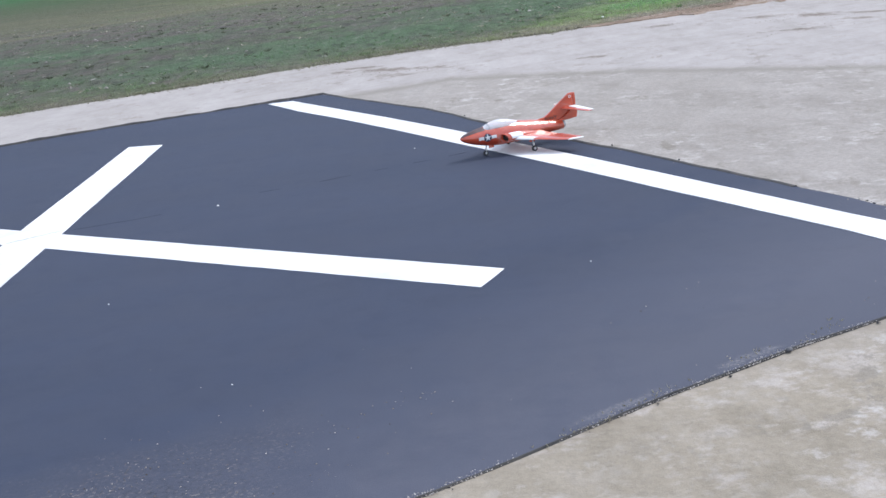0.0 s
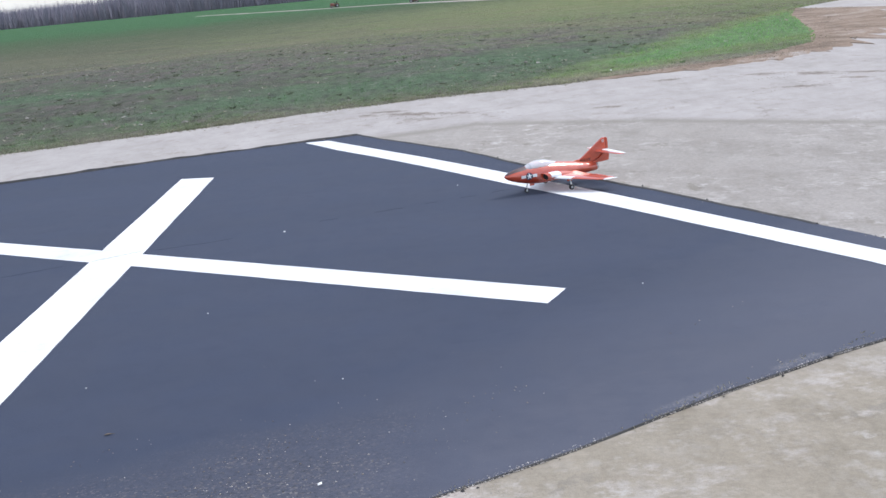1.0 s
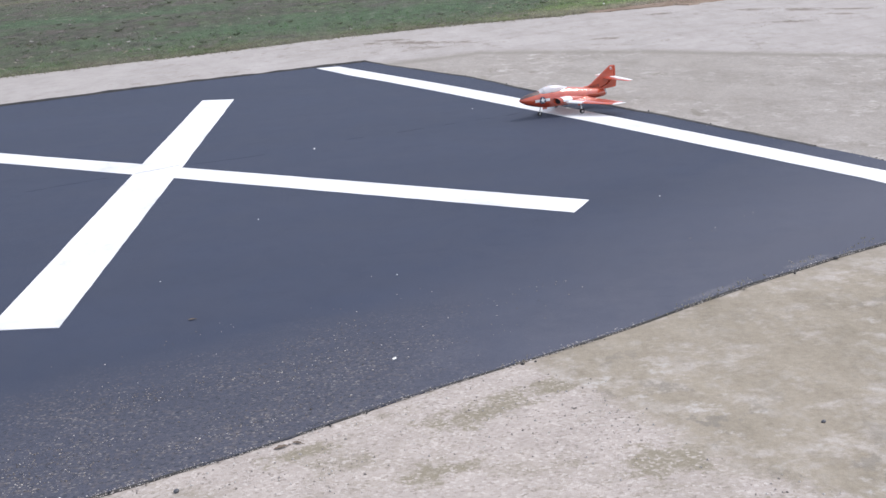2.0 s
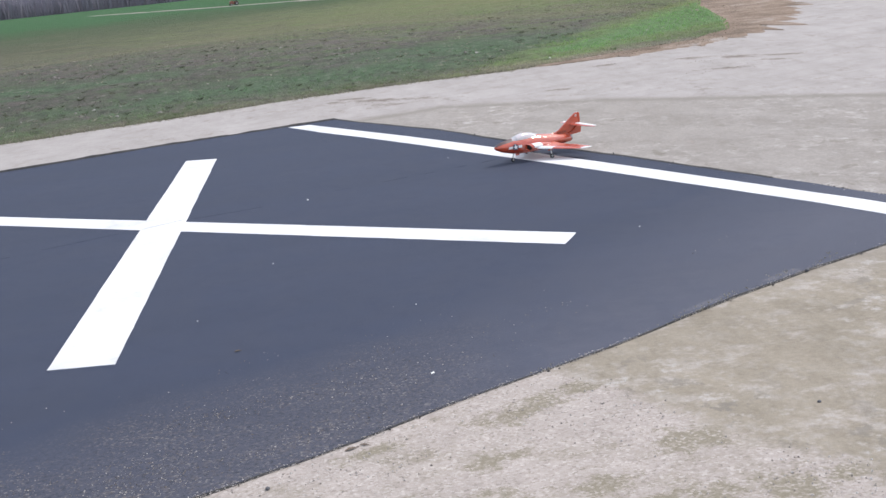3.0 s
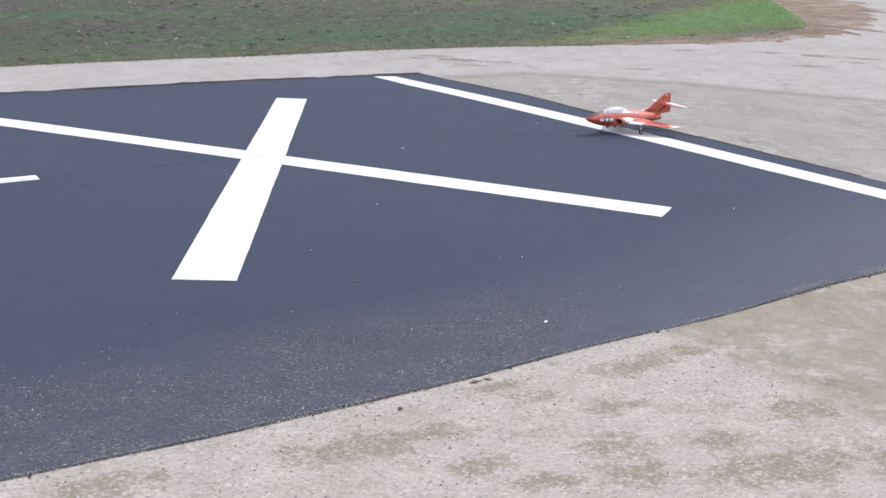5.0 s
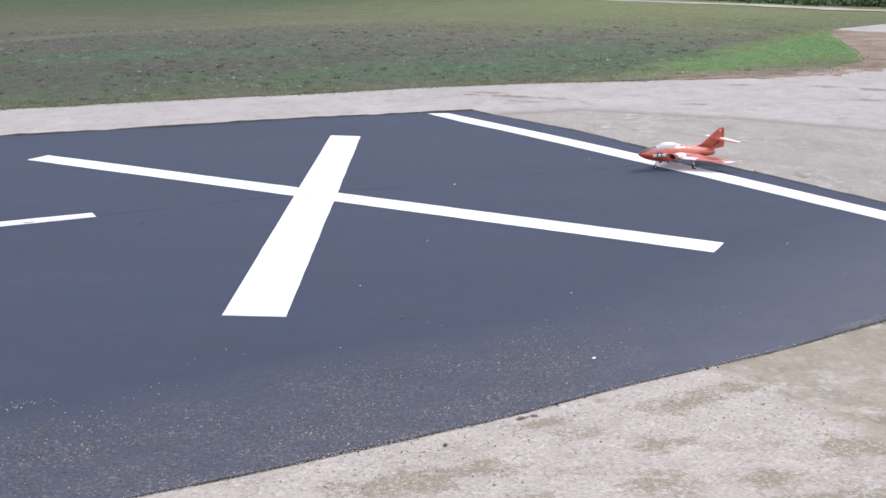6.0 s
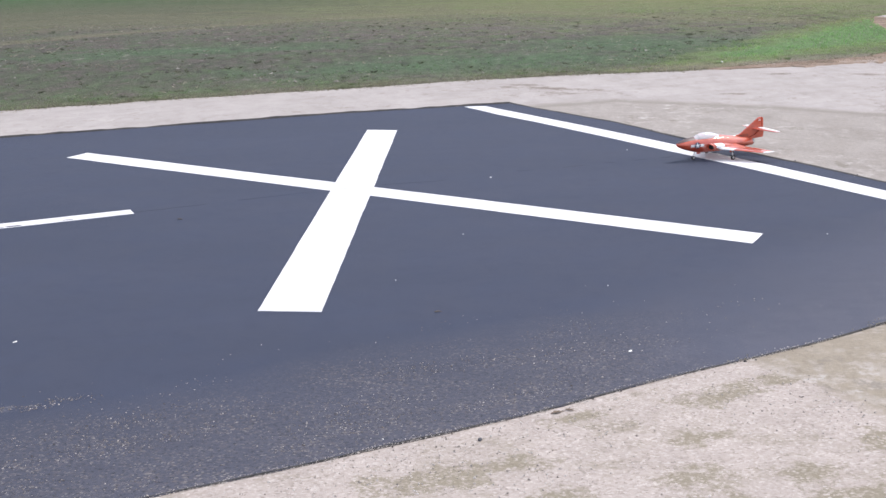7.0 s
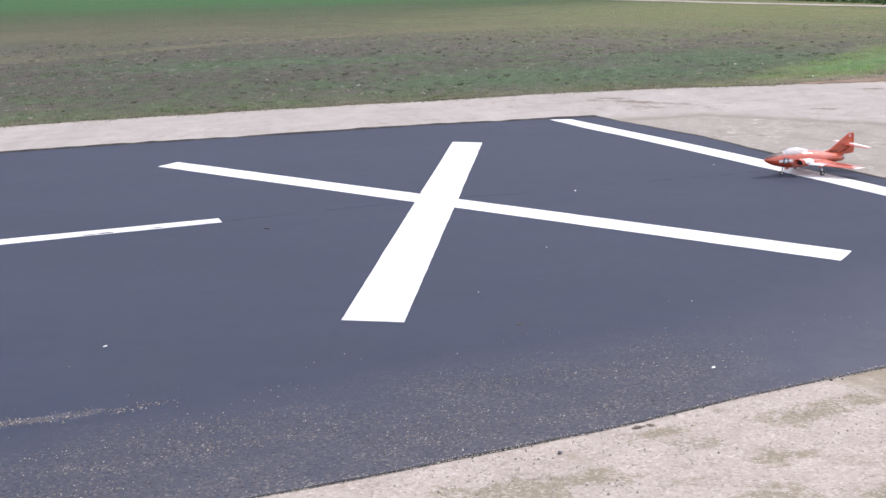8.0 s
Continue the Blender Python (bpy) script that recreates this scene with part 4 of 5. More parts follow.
def build_grass():
    x, y, rng = field_points(30000, 41, (-13, 8, 9, 30), 1.6)
    p = patchy(x, y, 0.45, 2.0)
    d = y - verge_at(x)
    keep = (p + 0.35 * np.exp(-d / 1.0) > rng.uniform(-0.15, 0.9, len(x)))
    x, y, d = x[keep], y[keep], d[keep]
    blades("grass", x, y, rise(y) + 0.012, rng.uniform(0.010, 0.026, len(x)), 0.0032, TURF, "thin patchy green grass over the field", 42, 7)
    x, y, rng = field_points(12000, 43, (0.5, 7.5, 13.3, 27), 1.2)
    keep = 0.5 * ((x - 0.2) * 0.64 - abs(y - (1.1 * x + 12.75))) + rng.uniform(-0.6, 0.4, len(x)) > 0.1
    x, y = x[keep], y[keep]
    blades("grass", x, y, rise(y) + 0.015, rng.uniform(0.010, 0.024, len(x)), 0.0034, TURF, "lush bright green young grass beside the gravel", 44, 7)
    # pale, uneven fringe along the gravel, thinning outwards
    t = np.random.default_rng(45)
    xs = t.uniform(-13, 4.7, 13000)
    thick = np.array([noise.noise(Vector((q * 1.3, 3.0, 9.0))) for q in xs])
    xs = xs[thick > t.uniform(-0.7, 0.55, len(xs))]
    ys = verge_at(xs) + 0.10 + t.normal(0.0, 0.08, len(xs))
    blades("grass", xs, ys, rise(ys) - 0.010, t.uniform(0.005, 0.014, len(xs)), 0.0024, make_blades("verge_blades", (0.205, 0.190, 0.134), (0.300, 0.280, 0.202)), "pale straw-green fringe of grass along the gravel", 46, 6, 0.9)
    xs = t.uniform(-13, 3.0, 11000)
    thick = np.array([noise.noise(Vector((q * 0.9, 5.0, 2.0))) for q in xs])
    xs = xs[thick > t.uniform(-0.55, 0.5, len(xs))]
    ys = verge_at(xs) + np.abs(t.normal(0.05, 0.42, len(xs))) + 0.05
    blades("grass", xs, ys, rise(ys) + 0.006, t.uniform(0.010, 0.030, len(xs)), 0.0022, TURF, "taller yellowish grass behind the verge", 47, 6, 0.7)


def build_weeds():
    """Dark low tufts rooted in the tilled soil, and a few taller ones at the verge."""
    x, y, rng = field_points(2400, 55, (-13, 5, 9.5, 27), 1.5)
    p = patchy(x, y, 0.5, 17.0)
    keep = (p > rng.uniform(-0.45, 0.45, len(x))) & (y - verge_at(x) > 0.25) & ((x - 0.2) * 0.64 - abs(y - (1.1 * x + 12.75)) < rng.uniform(-0.6, 0.3, len(x)))
    x, y = x[keep], y[keep]
    size = 0.010 + 0.022 * rng.uniform(0, 1, len(x)) ** 2.2
    blades("weed_tufts", x, y, rise(y) + 0.008, size, 0.004, make_blades("dark_weed_blades", (0.062, 0.072, 0.048), (0.105, 0.120, 0.078)), "dark low weed tufts in the tilled soil", 56, 16, 1.5)
    spots = [(-0.35, 13.62), (-0.2, 13.7), (-0.75, 13.58), (-6.1, 12.0), (-5.2, 12.2), (1.58, 14.77), (1.9, 14.2), (2.9, 14.5), (-2.9, 12.9), (0.9, 13.75)]
    px = np.concatenate([a + rng.normal(0, 0.05, 16) for a, b in spots])
    py = np.concatenate([b + rng.normal(0, 0.03, 16) for a, b in spots])
    blades("verge_tufts", px, py, rise(py) + 0.004, rng.uniform(0.018, 0.042, len(px)), 0.0035, make_blades("tuft_blades", (0.085, 0.15, 0.06), (0.15, 0.23, 0.09)), "taller green grass tufts at the verge", 57, 6, 0.5)


def build_clods():
    x, y, rng = field_points(2600, 51, (-13, 8, 9.5, 31), 1.3)
    p = patchy(x, y, 0.35, 7.0)
    keep = (p > rng.uniform(-0.35, 0.5, len(x))) & (y - verge_at(x) > 0.5) & (0.5 * ((x - 0.2) * 0.64 - abs(y - (1.1 * x + 12.75))) < rng.uniform(-0.2, 0.15, len(x)))
    x, y = x[keep], y[keep]
    size = 0.008 + 0.042 * rng.uniform(0, 1, len(x)) ** 3.2
    stones("soil_clods", x, y, rise(y) + 0.012, size, CLODS, "scattered dark clods of turned soil", "soil", 52, 0.55)
    x, y, rng = field_points(2200, 53, (-13, 8, 12, 30), 1.2)
    keep = patchy(x, y, 0.5, 12.0) > 0.08
    x, y = x[keep], y[keep]
    blades("dry_stubble", x, y, rise(y) + 0.01, rng.uniform(0.010, 0.028, len(x)), 0.0035, STRAW, "pale broken stubble lying on the soil", 54, 4, 1.8)


def build_lumps():
    """Pale stones and bleached stalks turned up in a few places."""
    rng = np.random.default_rng(57)
    xs, ys = [], []
    for cx, cy, wx, wy, n in ((-0.9, 18.5, 0.55, 0.35, 60), (0.2, 20.6, 0.7, 0.5, 50), (-1.9, 21.5, 0.9, 0.5, 50), (-6.6, 21.0, 1.2, 0.5, 60), (-4.2, 15.5, 1.4, 0.8, 40), (-9.0, 16.0, 1.5, 1.0, 40)):
        xs.append(cx + rng.normal(0, wx, n))
        ys.append(cy + rng.normal(0, wy, n))
    x, y = np.concatenate(xs), np.concatenate(ys)
    keep = inside(x, y, FIELD_POLY)
    x, y = x[keep], y[keep]
    stones("field_stones", x, y, rise(y) + 0.02, 0.006 + 0.022 * rng.uniform(0, 1, len(x)) ** 3, make_speckled("pale_field_stones", [(0.12, 0.11, 0.10), (0.24, 0.22, 0.20), (0.38, 0.36, 0.33)], 0.95), "pale stones lying on the turned soil", "stones", 58, 0.6)


def build_thatch():
    """Dead brown thatch where the gravel bends round the grass."""
    rng = np.random.default_rng(61)
    inner = np.array([(1.6, 13.72), (2.8, 14.2), (4.1, 14.75), (4.7, 15.6), (5.2, 17.6), (5.55, 19.6), (6.0, 21.9), (6.9, 24.4)])
    outer = np.array([(1.8, 13.62), (3.05, 13.62), (3.95, 13.85), (4.8, 14.2), (5.9, 15.05), (6.85, 16.7), (7.6, 18.4), (8.3, 21.0)])
    rows, cols = 110, 15
    t = np.linspace(0, len(inner) - 1, rows)
    lay = lambda line, q: np.stack([np.interp(q, np.arange(len(line)), line[:, k]) for k in (0, 1)], -1)
    a, b = lay(inner, t), lay(outer, t)
    verts = []
    for r in range(rows):
        wob = -0.16 + 0.34 * noise.noise(Vector((r * 0.30, 5.0, 0.0))) + 0.16 * noise.noise(Vector((r * 0.9, 2.0, 0.0)))
        for c in range(cols):
            u = c / (cols - 1)
            q = a[r] * (1 - u) + (b[r] + (b[r] - a[r]) * wob) * u
            lift = -0.02 if c in (0, cols - 1) or r in (0, rows - 1) else 0.006 + 0.004 * noise.noise(Vector((q[0] * 4, q[1] * 4, 1))) * min(1.0, 4 * u * (1 - u))
            verts.append((q[0], q[1], float(rise(q[1])) + lift))
    faces = [(r * cols + c, r * cols + c + 1, (r + 1) * cols + c + 1, (r + 1) * cols + c) for r in range(rows - 1) for c in range(cols - 1)]
    ob = part("thatch", bm_of(verts, faces), DEADGRASS, None, "matted brown dead grass and earth at the bend", True)
    tagged(ob, category="dead grass", kind="stuff")
    t = 0.5 + rng.uniform(0, 1, 12000) ** 0.85 * (len(inner) - 1.5)
    u = rng.normal(0.32, 0.24, len(t))
    t, u = t[(u > -0.12) & (u < 0.72)], u[(u > -0.12) & (u < 0.72)][:, None]
    q = lay(inner, t) * (1 - u) + lay(outer, t) * u
    q = q[np.array([noise.noise(Vector((m * 1.6, n * 1.6, 4.0))) for m, n in q]) > rng.uniform(-0.6, 0.4, len(q))]
    blades("dead_grass", q[:, 0], q[:, 1], rise(q[:, 1]) - 0.002, rng.uniform(0.006, 0.015, len(q)), 0.0024, make_blades("brown_dead_blades", (0.30, 0.235, 0.185), (0.42, 0.345, 0.280)), "matted brown dead grass blades", 64, 4, 1.6)


def build_track():
    """The pale track that passes beyond the field."""
    line = ragged([(60, 24.5), (25, 28.5), (14.0, 31.0), (11.2, 35.5), (9.9, 42.5), (7.9, 48.0), (4.0, 62.0), (-1.3, 80.0), (-7.4, 92.0), (-21.0, 126.0)], 1.5, 0.25, 71)
    verts = []
    for i, (x, y) in enumerate(line):
        a, b = line[max(0, i - 1)], line[min(len(line) - 1, i + 1)]
        dx, dy = b[0] - a[0], b[1] - a[1]
        length = math.hypot(dx, dy)
        w = 0.55
        for s in (-1, 1):
            px, py = x - dy / length * w * s, y + dx / length * w * s
            verts.append((px, py, float(rise(py)) + 0.03))
    faces = [(2 * i, 2 * i + 1, 2 * i + 3, 2 * i + 2) for i in range(len(line) - 1)]
    tagged(new("dirt_track", mesh_of("dirt_track", verts, faces, TRACK)), "pale dirt track passing behind the field", "track", kind="structure")


def build_brush():
    """A long belt of bare scrub far beyond the field: tapered stems with side twigs."""
    rng = np.random.default_rng(81)
    n = 30000
    s = rng.uniform(0, 1, n)
    depth = rng.uniform(0, 40, n)
    x = -190 + 235 * s
    y = 205 - 0.30 * x + depth
    z = rise(y)
    crest = 4.3 + 0.4 * np.sin(x * 0.11) + 0.3 * np.sin(x * 0.37 + 1)
    h = crest * rng.uniform(0.55, 1.12, n)
    v, f = [], []
    for i in range(n):
        for k in range(4):
            a = rng.uniform(0, 2 * np.pi)
            bx, by = x[i] + rng.normal(0, 0.7), y[i] + rng.normal(0, 0.7)
            hh = h[i] * rng.uniform(0.6, 1.0)
            tx, ty = bx + rng.normal(0, 0.14) * hh, by + rng.normal(0, 0.14) * hh
            w = rng.uniform(0.02, 0.085)
            c, sn = math.cos(a) * w, math.sin(a) * w
            b = len(v)
            m = rng.uniform(0.35, 0.6)
            v += [(bx - c * 0.5, by - sn * 0.5, z[i] - 0.3), (bx + c * 0.5, by + sn * 0.5, z[i] - 0.3),
                  (bx + (tx - bx) * m + c, by + (ty - by) * m + sn, z[i] + hh * m), (bx + (tx - bx) * m - c, by + (ty - by) * m - sn, z[i] + hh * m), (tx, ty, z[i] + hh)]
            f += [(b, b + 1, b + 2), (b, b + 2, b + 3), (b + 3, b + 2, b + 4)]
    stuff("scrub_belt", v, f, BRUSH, "long belt of bare scrub beyond the field, purplish-grey with haze", "scrub")


def build_hedge():
    rng = np.random.default_rng(91)
    n = 16000
    s = rng.uniform(0, 1, n)
    x = np.interp(s, [0, 0.35, 0.7, 1], [10.0, 12.2, 15.0, 26.0]) + rng.normal(0, 0.5, n)
    y = np.interp(s, [0, 0.35, 0.7, 1], [56.0, 43.0, 35.0, 24.0]) + rng.normal(0, 0.6, n)
    top = 0.26 + 0.07 * np.sin(x * 1.5) + 0.08 * np.sin(y * 1.7)
    h = top * rng.uniform(0, 1, n) ** 0.7
    z = rise(y) + h
    a = rng.normal(0, 1, (n, 3, 3)) * 0.07
    v = (np.stack([x, y, z], -1)[:, None] + a).reshape(-1, 3)
    f = (np.arange(n)[:, None] * 3 + [0, 1, 2])
    stuff("hedge", v.tolist(), f.tolist(), LEAVES, "low dark green hedge along the track", "hedge")


build_grass()
build_weeds()
build_clods()
build_lumps()
build_thatch()
build_track()
build_brush()
build_hedge()


# ---- gravel and grit near the strip ----
def build_gravel_stones():
    rng = np.random.default_rng(101)
    n = 52000
    x = rng.uniform(-4.6, 3.2, n)
    d = rng.uniform(0, 2.3, n)
    y = np.interp(x, [q[0] for q in NEAR_EDGE], [q[1] for q in NEAR_EDGE]) - d / 0.883
    keep = (y > -0.6) & (patchy(x, y, 1.1, 4.0) - 2.5 * np.maximum(x + 0.53 * y - 0.93, 0) > rng.uniform(-0.35, 0.6, n))
    x, y = x[keep], y[keep]
    size = 0.0014 + 0.0050 * rng.uniform(0, 1, len(x)) ** 4
    stones("gravel", x, y, -GROUND + swell(x, y) + size * 0.2, size, STONES, "loose pale gravel stones beside the strip", "gravel", 102, 0.85)


def build_grit():
    rng = np.random.default_rng(111)
    n = 95000
    x = rng.uniform(-6.5, 2.3, n)
    d = np.where(rng.uniform(0, 1, n) < 0.55, np.minimum(rng.gamma(1.4, 0.26, n), 1.8), np.abs(rng.normal(0.62, 0.18, n)))
    y = np.interp(x, [q[0] for q in NEAR_EDGE], [q[1] for q in NEAR_EDGE]) + 0.02 + d / 0.883
    streak = np.array([noise.noise(Vector((a * 1.2 + b * 0.6, b * 5 - a * 2.6, 3.0))) for a, b in zip(x, y)])
    keep = (streak > rng.uniform(-0.12, 0.62, n)) & (rng.uniform(0, 1, n) < np.interp(x, [-6.5, -1.4, -0.7, 0.1, 2.3], [1, 0.7, 0.15, 0.03, 0.01])) & inside(x, y, STRIP)
    x, y = x[keep], y[keep]
    size = 0.0008 + 0.0040 * rng.uniform(0, 1, len(x)) ** 3.5
    # a broken trail of sand swept onto the asphalt
    m = 620
    t = rng.uniform(0, 1, m) ** 1.7
    x = np.concatenate([x, -4.05 + 0.75 * t + rng.normal(0, 0.04, m)])
    y = np.concatenate([y, 1.94 + 0.30 * t + 0.03 * np.sin(t * 17) + rng.normal(0, 0.022, m)])
    size = np.concatenate([size, 0.0014 + 0.0042 * rng.uniform(0, 1, m) ** 2])
    stones("grit", x, y, np.full(len(x), 0.001), size, GRIT, "loose gravel grit strewn over the asphalt edge", "grit", 112, 0.7)


def build_edge_straw():
    """Bleached roots and straw caught on the broken edge of the asphalt."""
    rng = np.random.default_rng(121)
    spots = [(0.40, 2.98, 30, 0.10), (0.62, 3.14, 20, 0.08), (1.02, 3.42, 16, 0.08), (1.35, 3.58, 16, 0.10), (-0.45, 2.47, 10, 0.08)]
    xs, ys = [], []
    for x, y, k, w in spots:
        t = rng.normal(0, w, k)
        xs.append(x + t * 0.84)
        ys.append(y + t * 0.54 + rng.normal(0.015, 0.02, k))
    x, y = np.concatenate(xs), np.concatenate(ys)
    blades("straw", x, y, np.full(len(x), 0.002), rng.uniform(0.003, 0.007, len(x)), 0.0012, STRAW, "bleached straw and roots along the asphalt edge", 122, 2, 1.6)


def build_edge_crumbs():
    """Broken asphalt crumbs along the far and end edges, and soil dropped on the gravel."""
    rng = np.random.default_rng(131)
    xs, ys = [], []
    for line, n in ((END_EDGE, 1100), (FAR_EDGE[:12], 5200), (NEAR_EDGE[2:], 500)):
        seg = np.array(line)
        length = np.concatenate([[0], np.cumsum(np.hypot(*np.diff(seg, axis=0).T))])
        t = rng.uniform(0, length[-1], n)
        gap = np.array([noise.noise(Vector((q * 1.5, 4.0, n * 0.01))) for q in t])
        t = t[gap > -0.25]
        xs.append(np.interp(t, length, seg[:, 0]) + rng.normal(0, 0.015, len(t)))
        ys.append(np.interp(t, length, seg[:, 1]) + rng.normal(0, 0.015, len(t)))
    x, y = np.concatenate(xs), np.concatenate(ys)
    stones("asphalt_crumbs", x, y, np.full(len(x), -0.002), 0.002 + 0.007 * rng.uniform(0, 1, len(x)) ** 2.5, make_speckled("asphalt_crumb", [(0.020, 0.021, 0.026), (0.038, 0.038, 0.042), (0.085, 0.078, 0.072), (0.24, 0.215, 0.19), (0.46, 0.43, 0.40)]), "broken dark asphalt crumbs along the strip's edge", "rubble", 132, 0.7)
    # sand washed up against the near edge and a little way onto the asphalt
    seg = np.array(NEAR_EDGE[2:])
    t = rng.uniform(seg[0, 0], seg[-1, 0], 16000)
    heap = np.array([noise.noise(Vector((q * 2.2, 6.0, 1.0))) + 0.6 * noise.noise(Vector((q * 9.0, 2.0, 1.0))) for q in t])
    t = t[heap > rng.uniform(-0.5, 0.8, len(t))]
    up = np.abs(rng.normal(0, 0.016, len(t))) - 0.012
    y = np.interp(t, seg[:, 0], seg[:, 1]) + up
    stones("edge_sand", t, y, np.where(up > 0.004, 0.0006, -0.002), 0.0008 + 0.0034 * rng.uniform(0, 1, len(t)) ** 2, STONES, "pale sand washed against the asphalt edge", "sand", 134, 0.7)
    spots = [(-0.75, 12.15, 0.22, 0.05), (-0.40, 12.05, 0.28, 0.08), (-0.2, 11.9, 0.18, 0.05), (2.46, 13.0, 0.15, 0.05), (3.4, 12.3, 0.3, 0.06), (4.4, 12.0, 0.3, 0.05), (3.4, 11.4, 0.3, 0.08)]
    x = np.concatenate([a + rng.normal(0, w, 20) for a, b, w, h in spots])
    y = np.concatenate([b + rng.normal(0, h, 20) for a, b, w, h in spots])
    stones("soil_crumbs", x, y, rise(y) - GROUND + swell(x, y), rng.uniform(0.003, 0.010, len(x)), make_speckled("dropped_soil", [(0.10, 0.08, 0.065), (0.17, 0.145, 0.12), (0.27, 0.24, 0.21)], 0.95), "crumbs of brown soil dropped on the gravel", "soil", 133, 0.5)


build_gravel_stones()
build_grit()
build_edge_straw()
build_edge_crumbs()


# ---- the model jet ----
JET = thing("model_jet", pose(0.285, 7.352, 0.0036, 0, 0, 25.76) @ Matrix.Scale(1.014, 4), "glossy orange-red swept-wing model jet on its wheels across the end line", "model aircraft")
# station, centre height, half width, half height
BODY = [(-0.174, 0.138, 0.004, 0.004), (-0.168, 0.138, 0.013, 0.012), (-0.150, 0.137, 0.024, 0.023), (-0.115, 0.135, 0.037, 0.037), (-0.07, 0.132, 0.047, 0.049),
        (-0.02, 0.129, 0.054, 0.059), (0.04, 0.125, 0.060, 0.068), (0.10, 0.123, 0.064, 0.072), (0.18, 0.121, 0.066, 0.071), (0.26, 0.117, 0.065, 0.066),
        (0.34, 0.112, 0.060, 0.058), (0.42, 0.107, 0.052, 0.049), (0.49, 0.102, 0.044, 0.041), (0.545, 0.098, 0.038, 0.035), (0.575, 0.096, 0.034, 0.031)]


def body_at(x):
    xs = [b[0] for b in BODY]
    return tuple(float(np.interp(x, xs, [b[k] for b in BODY])) for k in (1, 2, 3))


PEAK = 1.5


def skin_at(x, a, grow=0.0):
    """A point of the fuselage skin at a station and an angle; the upper half is peaked, with flat shoulders."""
    zc, w, h = body_at(x)
    c, q = math.cos(a), math.sin(a)
    e = PEAK if q > 0 else 2.0
    r = (abs(c) ** e + abs(q) ** e) ** (-1 / e)
    return (x, (w + grow) * c * r, zc + (h + grow) * q * r)


def side_y(x, z):
    zc, w, h = body_at(x)
    e = PEAK if z > zc else 2.0
    return -w * max(0.03, 1 - min(1.0, abs(z - zc) / h) ** e) ** (1 / e) - 0.0012


def ring_at(x, n=32, grow=0.0):
    return [skin_at(x, 2 * math.pi * i / n, grow) for i in range(n)]


